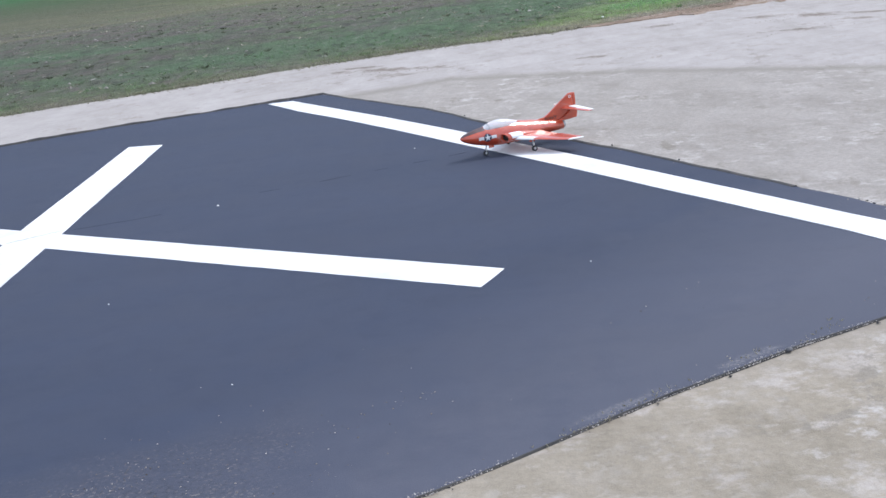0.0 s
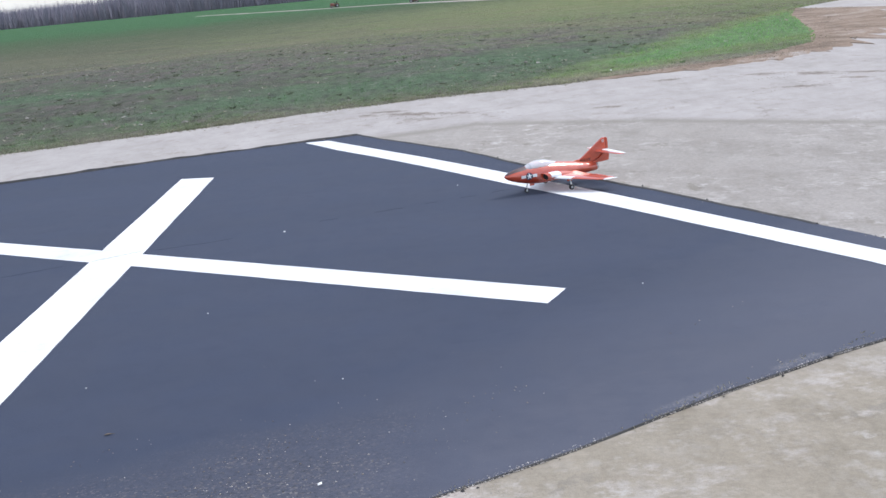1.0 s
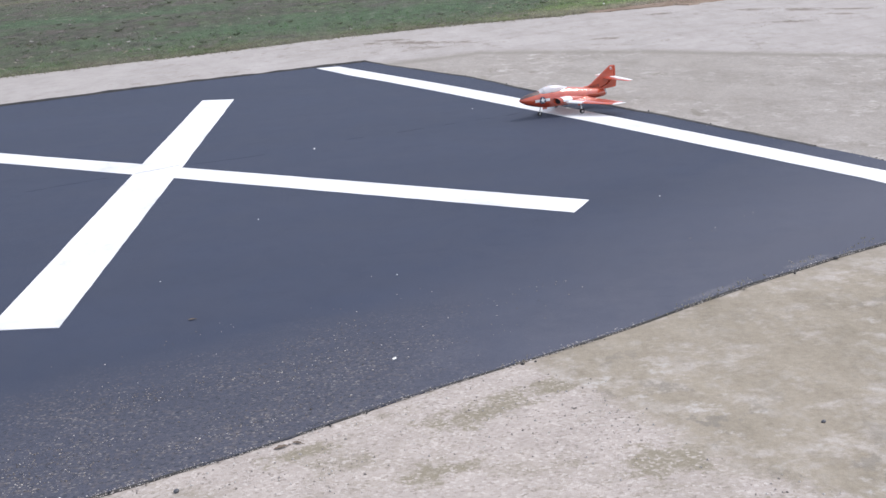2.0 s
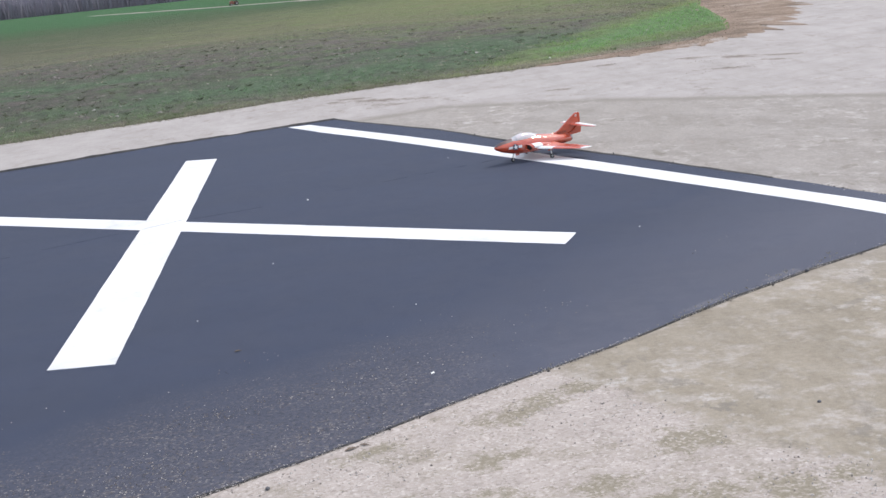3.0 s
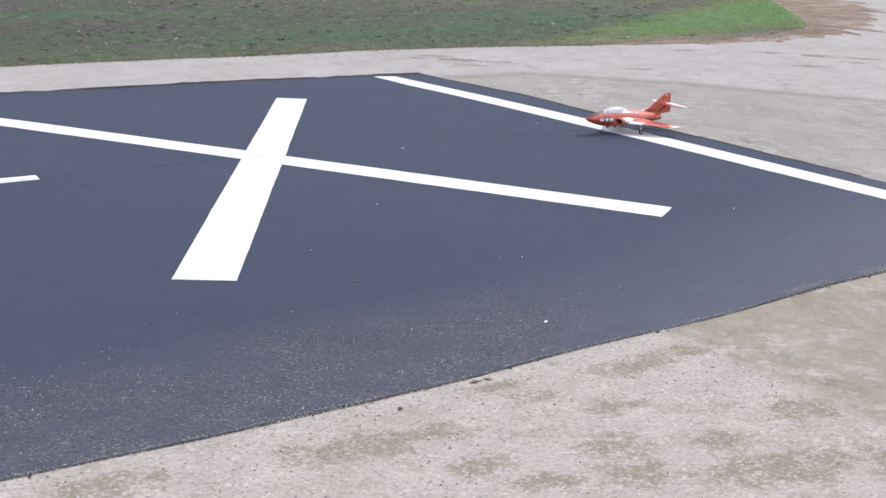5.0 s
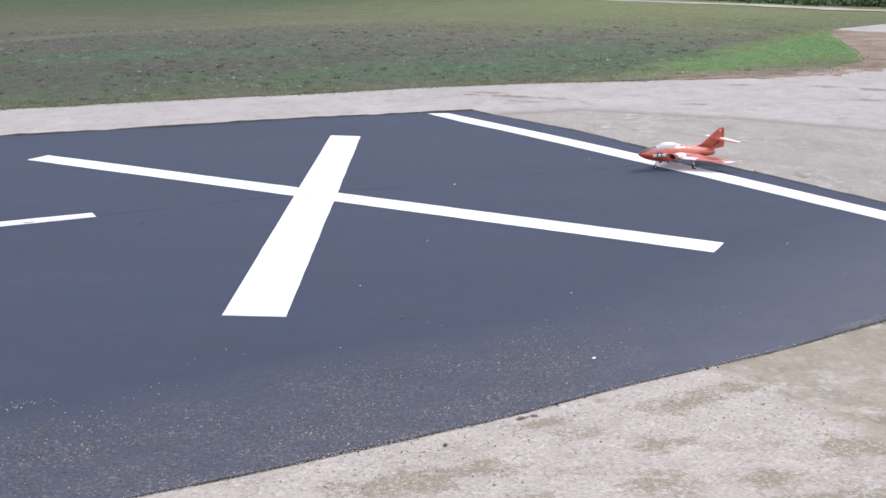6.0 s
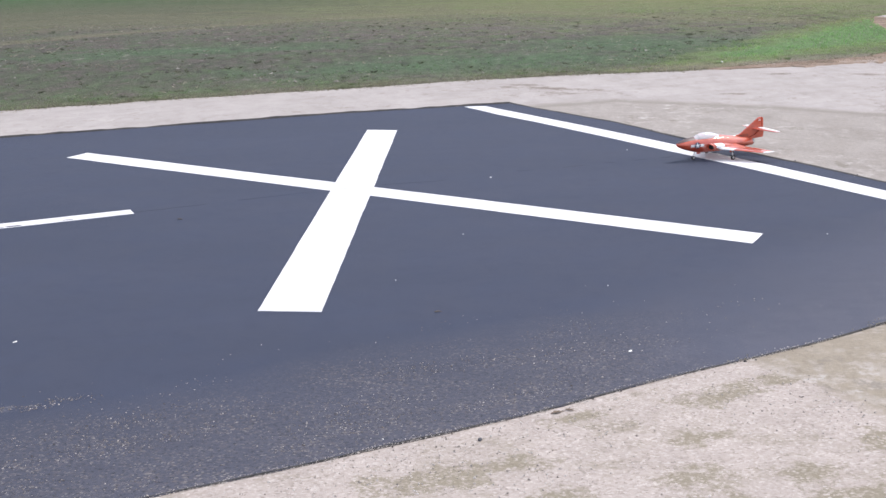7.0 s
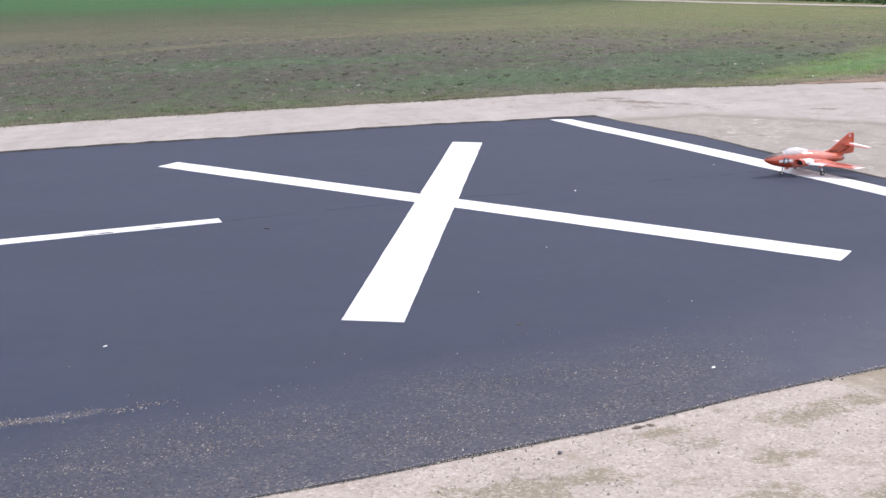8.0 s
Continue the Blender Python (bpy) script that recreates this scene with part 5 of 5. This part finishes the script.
def build_jet():
    stations = sorted(set([b[0] for b in BODY] + [round(-0.16 + 0.02 * i, 3) for i in range(36)]))
    fuselage = part("fuselage", loft([ring_at(x) for x in stations if x <= 0.575]), ORANGE, JET, "glossy orange-red fuselage", True)
    # jet pipe
    zc, w, h = body_at(0.575)
    pipe = [[(x, r * w * math.cos(2 * math.pi * i / 20), zc + r * h * math.sin(2 * math.pi * i / 20)) for i in range(20)] for x, r in ((0.572, 0.92), (0.588, 0.86), (0.588, 0.74), (0.56, 0.70))]
    part("jet_pipe", loft(pipe, True), STEEL, fuselage, "dark metal jet pipe", True)
    # tail boom and fin in one blade with a rounded section
    def blade(outline, thick):
        c = Vector((sum(p[0] for p in outline) / len(outline), 0, sum(p[1] for p in outline) / len(outline)))
        verts, n = [], len(outline)
        for y, k in ((-thick * 0.5, 0.0), (-thick, 0.10), (thick, 0.10), (thick * 0.5, 0.0)):
            verts += [tuple(Vector((x, 0, z)).lerp(c, k) + Vector((0, y * 0.5, 0))) for x, z in outline]
        faces = []
        for a, b in ((1, 0), (0, 3), (3, 2)):
            faces += [(a * n + i, a * n + (i + 1) % n, b * n + (i + 1) % n, b * n + i) for i in range(n)]
        faces += [tuple(range(n, 2 * n)), tuple(range(2 * n, 3 * n))]
        return bm_of(verts, faces)
    fin = part("fin", blade([(0.33, 0.150), (0.43, 0.158), (0.47, 0.176), (0.56, 0.236), (0.640, 0.288), (0.655, 0.292), (0.672, 0.291), (0.673, 0.205), (0.60, 0.150), (0.52, 0.122)], 0.016), ORANGE, JET, "orange-red swept tail fin")
    mark = [[(0.648 + r * math.cos(2 * math.pi * i / 16), -0.0102 + d, 0.268 + r * math.sin(2 * math.pi * i / 16)) for i in range(16)] for r, d in ((0.009, 0.001), (0.009, -0.0008), (0.006, -0.0008), (0.006, 0.001))]
    part("fin_emblem", loft(mark, False), WHITE, fin, "small pale ring emblem")
    part("rudder", blade([(0.676, 0.291), (0.690, 0.286), (0.693, 0.250), (0.692, 0.206), (0.676, 0.205)], 0.011), ORANGE, fin)
    part("rudder", blade([(0.674, 0.201), (0.697, 0.201), (0.700, 0.160), (0.692, 0.124), (0.640, 0.120), (0.560, 0.118), (0.530, 0.124), (0.602, 0.148)], 0.022), ORANGE, fin)

    def panel(quad, z0, z1, thick0, thick1, steps=7, hump=0.0):
        """A lifting surface from root to tip: (leading x, trailing x, y) twice, with an aerofoil section."""
        (l0, t0, y0), (l1, t1, y1) = quad
        prof = [(0.0, 0.0), (0.03, 0.45), (0.12, 0.85), (0.32, 1.0), (0.6, 0.7), (1.0, 0.06)]
        rings = []
        for k in range(steps + 1):
            s = k / steps
            l, t, y, z, th = l0 + (l1 - l0) * s, t0 + (t1 - t0) * s, y0 + (y1 - y0) * s, z0 + (z1 - z0) * s, thick0 + (thick1 - thick0) * s
            z += hump * (1 - s) ** 7
            if k == steps:
                l, t, th = l + 0.12 * (t - l), t - 0.03 * (t - l), th * 0.4
            up = [(l + (t - l) * u, y, z + th * v) for u, v in prof]
            low = [(l + (t - l) * u, y, z - th * v * 0.6) for u, v in prof[:0:-1]]
            rings.append(up + low)
        return loft(rings)

    for side in (-1, 1):
        wing = part("wing", panel(((0.10, 0.375, side * 0.045), (0.372, 0.482, side * 0.392)), 0.094, 0.079, 0.013, 0.006, 16, 0.014), ORANGE, JET, "orange-red swept wing", True)
        part("wing_tip", panel(((0.378, 0.487, side * 0.392), (0.410, 0.492, side * 0.408)), 0.078, 0.078, 0.007, 0.004, 3), WHITE, wing, "white wing tip")
        # bare metal along the inner leading edge
        edge = [[(l + du, side * y, z + dz) for du, dz in ((0.036, 0.0135 * q), (0.012, 0.0118 * q), (0.0, 0.004), (-0.0035, 0.0), (0.0, -0.004), (0.014, -0.0075 * q))]
                for l, y, z, q in ((0.112, 0.060, 0.096, 1.0), (0.156, 0.115, 0.0918, 0.96), (0.196, 0.168, 0.0892, 0.86), (0.232, 0.213, 0.0872, 0.7))]
        part("leading_edge", loft(edge), WHITE, wing, "bare white metal leading edge", True)
        part("aileron", panel(((0.405, 0.440, side * 0.235), (0.462, 0.488, side * 0.375)), 0.0895, 0.080, 0.0045, 0.003, 3), ORANGE, wing)
        stab = part("tailplane", panel(((0.575, 0.668, side * 0.006), (0.650, 0.692, side * 0.219)), 0.200, 0.192, 0.008, 0.004), ORANGE, JET, "orange-red swept tailplane", True)
        # white colour stands in for bright sky reflected off the tailplane's top
        part("elevator", panel(((0.632, 0.690, side * 0.014), (0.676, 0.704, side * 0.210)), 0.2030, 0.1945, 0.006, 0.0028, 3), WHITE, stab, "elevator, white for the sky's reflection on top")
        # air intake in the wing root
        bend = lambda i, n: (math.cos(2 * math.pi * i / n), math.sin(2 * math.pi * i / n))
        lip = []
        for x, k in ((0.104, 1.06), (0.086, 1.0), (0.078, 0.92), (0.082, 0.80), (0.115, 0.72)):
            lip.append([(x + 0.024 * (0.5 + 0.5 * bend(i, 20)[0]) + 0.008 * (0.5 - 0.5 * bend(i, 20)[1]), side * (0.084 + 0.038 * k * bend(i, 20)[0]), 0.106 + 0.026 * k * bend(i, 20)[1]) for i in range(20)])
        fair = [[(x + 0.02 * (0.5 + 0.5 * bend(i, 20)[0]), side * (0.084 - 0.010 * (1 - g) + 0.040 * g * bend(i, 20)[0]), 0.106 - 0.006 * (1 - g) + 0.026 * g * bend(i, 20)[1]) for i in range(20)] for x, g in ((0.106, 1.0), (0.13, 1.02), (0.15, 1.03), (0.20, 0.92), (0.25, 0.70), (0.31, 0.35))]
        part("intake_fairing", loft(fair), ORANGE, JET, "", True)
        # bare metal over the outer shoulder of the intake
        strip, k = [], 9
        for x, g in ((0.112, 1.03), (0.135, 1.05), (0.165, 1.03), (0.195, 0.96)):
            row = []
            for r in (1.03, 0.95):
                for i in (range(k) if r > 1 else range(k - 1, -1, -1)):
                    a = radians(-12 + 92 * i / (k - 1))
                    row.append((x + 0.02 * (0.5 + 0.5 * math.cos(a)), side * (0.084 - 0.010 * (1 - g) + 0.040 * g * r * math.cos(a)), 0.106 - 0.006 * (1 - g) + 0.026 * g * r * math.sin(a)))
            strip.append(row)
        part("intake_strip", loft(strip), WHITE, JET, "bare white metal strip over the intake", True)
        duct = part("intake_lip", loft(lip, False), ORANGE, JET, "orange intake lip in the wing root", True)
        part("intake_mouth", loft([[(0.099 + 0.02 * (0.5 + 0.5 * bend(i, 16)[0]), side * (0.084 + 0.034 * r * bend(i, 16)[0]), 0.106 + 0.0225 * r * bend(i, 16)[1]) for i in range(16)] for r in (1.0, 0.3)]), DARK, duct, "black intake mouth")
        # main leg
        y = side * 0.174
        leg = part("main_leg", rod((0.250, y * 0.93, 0.098), (0.257, y, 0.024), 0.0042, 0.0036), STEEL, JET, "grey metal undercarriage leg", True)
        part("oleo", rod((0.2545, y * 0.975, 0.055), (0.257, y, 0.024), 0.0052, 0.0052), SILVER, leg, "", True)
        part("gear_door", slab([(0.232, y * 0.93), (0.272, y * 0.93), (0.268, y * 0.915), (0.236, y * 0.915)], 0.062, 0.090), ORANGE, leg)
        wheel = part("main_wheel", rod((0.257, y - 0.007, 0.020), (0.257, y + 0.007, 0.020), 0.0185, 0.0185, 20), RUBBER, JET, "black rubber wheel", True)
        part("hub", rod((0.257, y - 0.0085, 0.020), (0.257, y + 0.0085, 0.020), 0.009, 0.009, 14), SILVER, wheel, "bright wheel hub", True)
    # nose leg, with its fork
    leg = part("nose_leg", rod((0.012, 0, 0.085), (-0.002, 0, 0.038), 0.0045, 0.004), STEEL, JET, "grey metal nose leg", True)
    for s in (-1, 1):
        part("fork", rod((-0.002, s * 0.0075, 0.040), (-0.004, s * 0.0085, 0.017), 0.0022, 0.0022, 8), SILVER, leg)
    part("gear_door", slab([(0.012, -0.020), (0.050, -0.020), (0.050, -0.018), (0.012, -0.018)], 0.048, 0.068), ORANGE, leg)
    wheel = part("nose_wheel", rod((-0.004, -0.0055, 0.017), (-0.004, 0.0055, 0.017), 0.0165, 0.0165, 20), RUBBER, JET, "black rubber nose wheel", True)
    part("hub", rod((-0.004, -0.0066, 0.017), (-0.004, 0.0066, 0.017), 0.008, 0.008, 14), SILVER, wheel, "bright wheel hub", True)

    # canopy: a long bubble over a dark cockpit
    glass = [(-0.030, 0.171, 0.010, 0.004), (-0.012, 0.170, 0.026, 0.014), (0.015, 0.170, 0.034, 0.028), (0.05, 0.170, 0.039, 0.040), (0.09, 0.170, 0.041, 0.046), (0.13, 0.170, 0.040, 0.045),
             (0.17, 0.170, 0.036, 0.038), (0.21, 0.168, 0.028, 0.028), (0.25, 0.166, 0.016, 0.016)]
    arc = lambda x, zc, w, h, g=0.0: [(x, (w + g) * math.cos(math.pi * i / 14), zc + (h + g) * math.sin(math.pi * i / 14)) for i in range(15)]
    bubble = [arc(*g) for g in glass]
    canopy = part("canopy", loft(bubble), CANOPY, JET, "clear bubble canopy", True)
    hoop = []
    for x in (0.020, 0.026):
        g = [float(np.interp(x, [q[0] for q in glass], [q[k] for q in glass])) for k in (1, 2, 3)]
        hoop.append(arc(x, g[0], g[1], g[2], 0.0012))
    part("canopy_frame", loft(hoop, True), STEEL, canopy, "thin grey windscreen hoop")
    part("cockpit", loft([[(x, (w - 0.006) * c, 0.172 + h * (0.5 + 0.5 * s)) for c, s in ((1, -1), (0.7, 1), (-0.7, 1), (-1, -1))] for x, w, h in ((0.0, 0.026, 0.008), (0.05, 0.036, 0.010), (0.052, 0.036, 0.004), (0.10, 0.036, 0.004), (0.102, 0.022, 0.026), (0.125, 0.020, 0.028))]), DARK, canopy, "black cockpit seat and coaming")

    # surface patches that follow the skin
    def skin(name, cells, material, label):
        """cells: polygons in station and angle from the side, laid on the fuselage."""
        bm = bmesh.new()
        for poly in cells:
            vs = []
            for x, a in poly:
                q = skin_at(x, a, 0.0012)
                vs.append(bm.verts.new((q[0], -q[1], q[2])))
            bm.faces.new(vs)
        return part(name, bm, material, fuselage, label, True)

    top = []
    xs = [-0.166, -0.15, -0.13, -0.11, -0.09, -0.07, -0.05, -0.03, -0.01]
    for i in range(len(xs) - 1):
        lo0, lo1 = 0.72 + 0.14 * i / 8, 0.72 + 0.14 * (i + 1) / 8
        k = 8
        for j in range(k):
            f0, f1 = j / k, (j + 1) / k
            p = lambda lo, f: lo + (math.pi - 2 * lo) * f
            top.append([(xs[i], p(lo0, f0)), (xs[i + 1], p(lo1, f0)), (xs[i + 1], p(lo1, f1)), (xs[i], p(lo0, f1))])
    skin("antiglare_panel", top, MAROON, "matt dark panel before the windscreen")

    def decal(name, points, material, label="", lift=0.0):
        bm = bmesh.new()
        cx, cz = sum(p[0] for p in points) / len(points), sum(p[1] for p in points) / len(points)
        c = bm.verts.new((cx, side_y(cx, cz) - lift, cz))
        ring = [bm.verts.new((x, side_y(x, z) - lift, z)) for x, z in points]
        for i in range(len(ring)):
            bm.faces.new((c, ring[i], ring[(i + 1) % len(ring)]))
        bmesh.ops.recalc_face_normals(bm, faces=bm.faces)
        return part(name, bm, material, fuselage, label)

    sx, sz, r = -0.006, 0.124, 0.026
    disc = [(sx + r * math.cos(2 * math.pi * i / 24), sz + r * math.sin(2 * math.pi * i / 24)) for i in range(24)]
    for s in (-1, 1):
        decal("insignia_bar", [(sx + s * 0.024, sz - 0.010), (sx + s * 0.060, sz - 0.010), (sx + s * 0.060, sz + 0.010), (sx + s * 0.024, sz + 0.010)], WHITE, "white insignia bar")
    decal("insignia_disc", disc, NAVY, "dark blue insignia disc", 0.0008)
    star = []
    for i in range(10):
        a, q = math.pi / 2 + i * math.pi / 5, (0.0245 if i % 2 == 0 else 0.0098)
        star.append((sx + q * math.cos(a), sz + q * math.sin(a)))
    decal("insignia_star", star, WHITE, "white five-pointed star", 0.0018)
    # dark lettering at the foot of the fin
    curve = bpy.data.curves.new("lettering", 'FONT')
    curve.body, curve.size, curve.resolution_u, curve.offset = "NAVY", 0.034, 2, 0.0012
    text = bpy.data.objects.new("lettering", curve)
    scene.collection.objects.link(text)
    bpy.context.view_layer.update()
    flat = text.to_mesh()
    bm = bmesh.new()
    bm.from_mesh(flat)
    text.to_mesh_clear()
    bpy.data.objects.remove(text)
    bpy.data.curves.remove(curve)
    bmesh.ops.triangulate(bm, faces=bm.faces)
    for v in bm.verts:
        v.co = (0.448 + v.co.x, -0.0092, 0.140 + v.co.y)
    part("lettering", bm, RUST, fin, "dark rust lettering at the foot of the fin")


build_jet()


# ---- small litter ----
def leaf(x, y, z, length, turn, label):
    root = thing("dead_leaf", pose(x, y, z, 0, 0, turn), label, "leaf", "dead leaves on the strip")
    n = 9
    edge = [(length * (i / (n - 1) - 0.5), 0.22 * length * math.sin(math.pi * i / (n - 1)) * (1 + 0.3 * math.sin(i * 2.3))) for i in range(n)]
    verts = [(a, b, 0.004 + 0.25 * abs(b)) for a, b in edge] + [(a, -b * 0.8, 0.004 + 0.3 * abs(b)) for a, b in edge] + [(a, 0, 0.003) for a, b in edge]
    faces = [(i, i + 1, 2 * n + i + 1, 2 * n + i) for i in range(n - 1)] + [(2 * n + i, 2 * n + i + 1, n + i + 1, n + i) for i in range(n - 1)]
    bm = bm_of(verts, faces)
    bmesh.ops.remove_doubles(bm, verts=bm.verts, dist=0.0002)
    bmesh.ops.solidify(bm, geom=bm.faces[:], thickness=0.0008)
    part("blade", bm, TAN, root)
    part("stalk", rod((length * 0.48, 0, 0.003), (length * 0.75, length * 0.08, 0.002), 0.0009, 0.0006, 6), TAN, root)
    return root


def scrap(x, y, size, turn):
    w, h = size
    verts = [(-w, -h, 0.001), (w * 0.8, -h * 1.1, 0.003), (w, h * 0.9, 0.006), (-w * 0.7, h, 0.002), (0, 0, 0.005)]
    bm = bm_of(verts, [(0, 1, 4), (1, 2, 4), (2, 3, 4), (3, 0, 4)])
    bmesh.ops.solidify(bm, geom=bm.faces[:], thickness=0.0006)
    ob = part("paper_scrap", bm, PAPER, None, "small white paper scrap lying on the asphalt")
    ob.matrix_world = pose(x, y, 0.001, 0, 0, turn)
    return tagged(ob, category="litter", group="paper scraps on the strip")


def pebble(x, y, z, r, material, label, group=""):
    bm = bmesh.new()
    bmesh.ops.create_icosphere(bm, subdivisions=2, radius=r)
    for v in bm.verts:
        v.co *= 1 + 0.25 * noise.noise(v.co * 60 + Vector((x, y, 0)))
        v.co.z *= 0.7
    ob = part("pebble", bm, material, None, label, True)
    ob.matrix_world = pose(x, y, z + r * 0.55)
    return tagged(ob, category="stone", group=group)


leaf(-1.31, 1.915, -0.006, 0.055, 24, "curled brown dead leaf caught on the asphalt edge")
leaf(-1.255, 1.94, -0.006, 0.038, -25, "curled brown dead leaf caught on the asphalt edge")
leaf(-1.81, 3.345, 0.0, 0.034, 15, "small dry leaf lying on the asphalt")
leaf(-3.62, 5.67, 0.0, 0.04, -10, "small dry leaf lying on the asphalt")
scrap(-0.902, 2.645, (0.009, 0.007), 20)
scrap(-1.404, 6.85, (0.007, 0.006), 70)
scrap(-3.92, 3.02, (0.012, 0.005), 30)
pebble(-1.635, 1.65, -GROUND, 0.010, PEBBLE, "dark grey pebble on the pale gravel", "dark pebbles by the strip")
pebble(1.18, 3.435, -GROUND, 0.013, PEBBLE, "dark pebble against the asphalt edge", "dark pebbles by the strip")
pebble(0.54, 1.73, -GROUND, 0.008, PEBBLE, "dark grey pebble on the pale gravel", "dark pebbles by the strip")
for x, y in ((-2.05, 3.97), (0.64, 4.78), (-1.65, 5.02), (-0.87, 3.75), (-0.19, 7.89), (-2.02, 1.67)):
    pebble(x, y, 0.0, 0.0034, PAPER, "tiny white stone lying on the asphalt", "white stones on the strip")
pebble(1.99, 14.37, float(rise(14.37)) + 0.012, 0.014, PAPER, "white stone lying in the young grass")


# ---- small machines far off on the track ----
def tractor(x, y, turn, paint, label, size):
    z = float(rise(y)) + 0.06
    root = thing("garden_tractor", pose(x, y, z, 0, 0, turn) @ Matrix.Scale(size, 4), label, "tractor")
    box = lambda a, b, c, d, e, f: slab([(a, c), (b, c), (b, d), (a, d)], e, f)
    for name, bm in (("bonnet", box(-0.75, -0.05, -0.26, 0.26, 0.35, 0.85)), ("fender", box(0.15, 0.85, -0.45, 0.45, 0.5, 0.72)), ("chassis", box(-0.7, 0.8, -0.2, 0.2, 0.25, 0.5))):
        bmesh.ops.bevel(bm, geom=bm.edges[:], offset=0.05, segments=2, affect='EDGES')
        part(name, bm, paint, root)
    part("seat", box(0.25, 0.6, -0.2, 0.2, 0.72, 0.8), DARK, root)
    part("seat_back", box(0.55, 0.63, -0.2, 0.2, 0.8, 1.15), DARK, root)
    part("steering_wheel", rod((0.05, 0, 0.98), (0.08, 0, 1.0), 0.17, 0.17, 16), DARK, root)
    part("steering_column", rod((-0.08, 0, 0.7), (0.06, 0, 0.98), 0.03), STEEL, root)
    for px, r, w in ((-0.55, 0.22, 0.14), (0.5, 0.36, 0.22)):
        for s in (-1, 1):
            wheel = part("wheel", rod((px, s * 0.42 - w / 2, r), (px, s * 0.42 + w / 2, r), r, r, 20), RUBBER, root)
            part("hub", rod((px, s * 0.42 - w / 2 - 0.01, r), (px, s * 0.42 + w / 2 + 0.01, r), r * 0.5, r * 0.5, 14), STEEL, wheel)
    return root


tractor(-5.6, 89.0, 20, TRACTOR_RED, "small faded red tractor parked by the track", 0.36)
tractor(-0.1, 76.5, 160, TRACTOR_DARK, "small dark brown tractor parked by the track", 0.30)
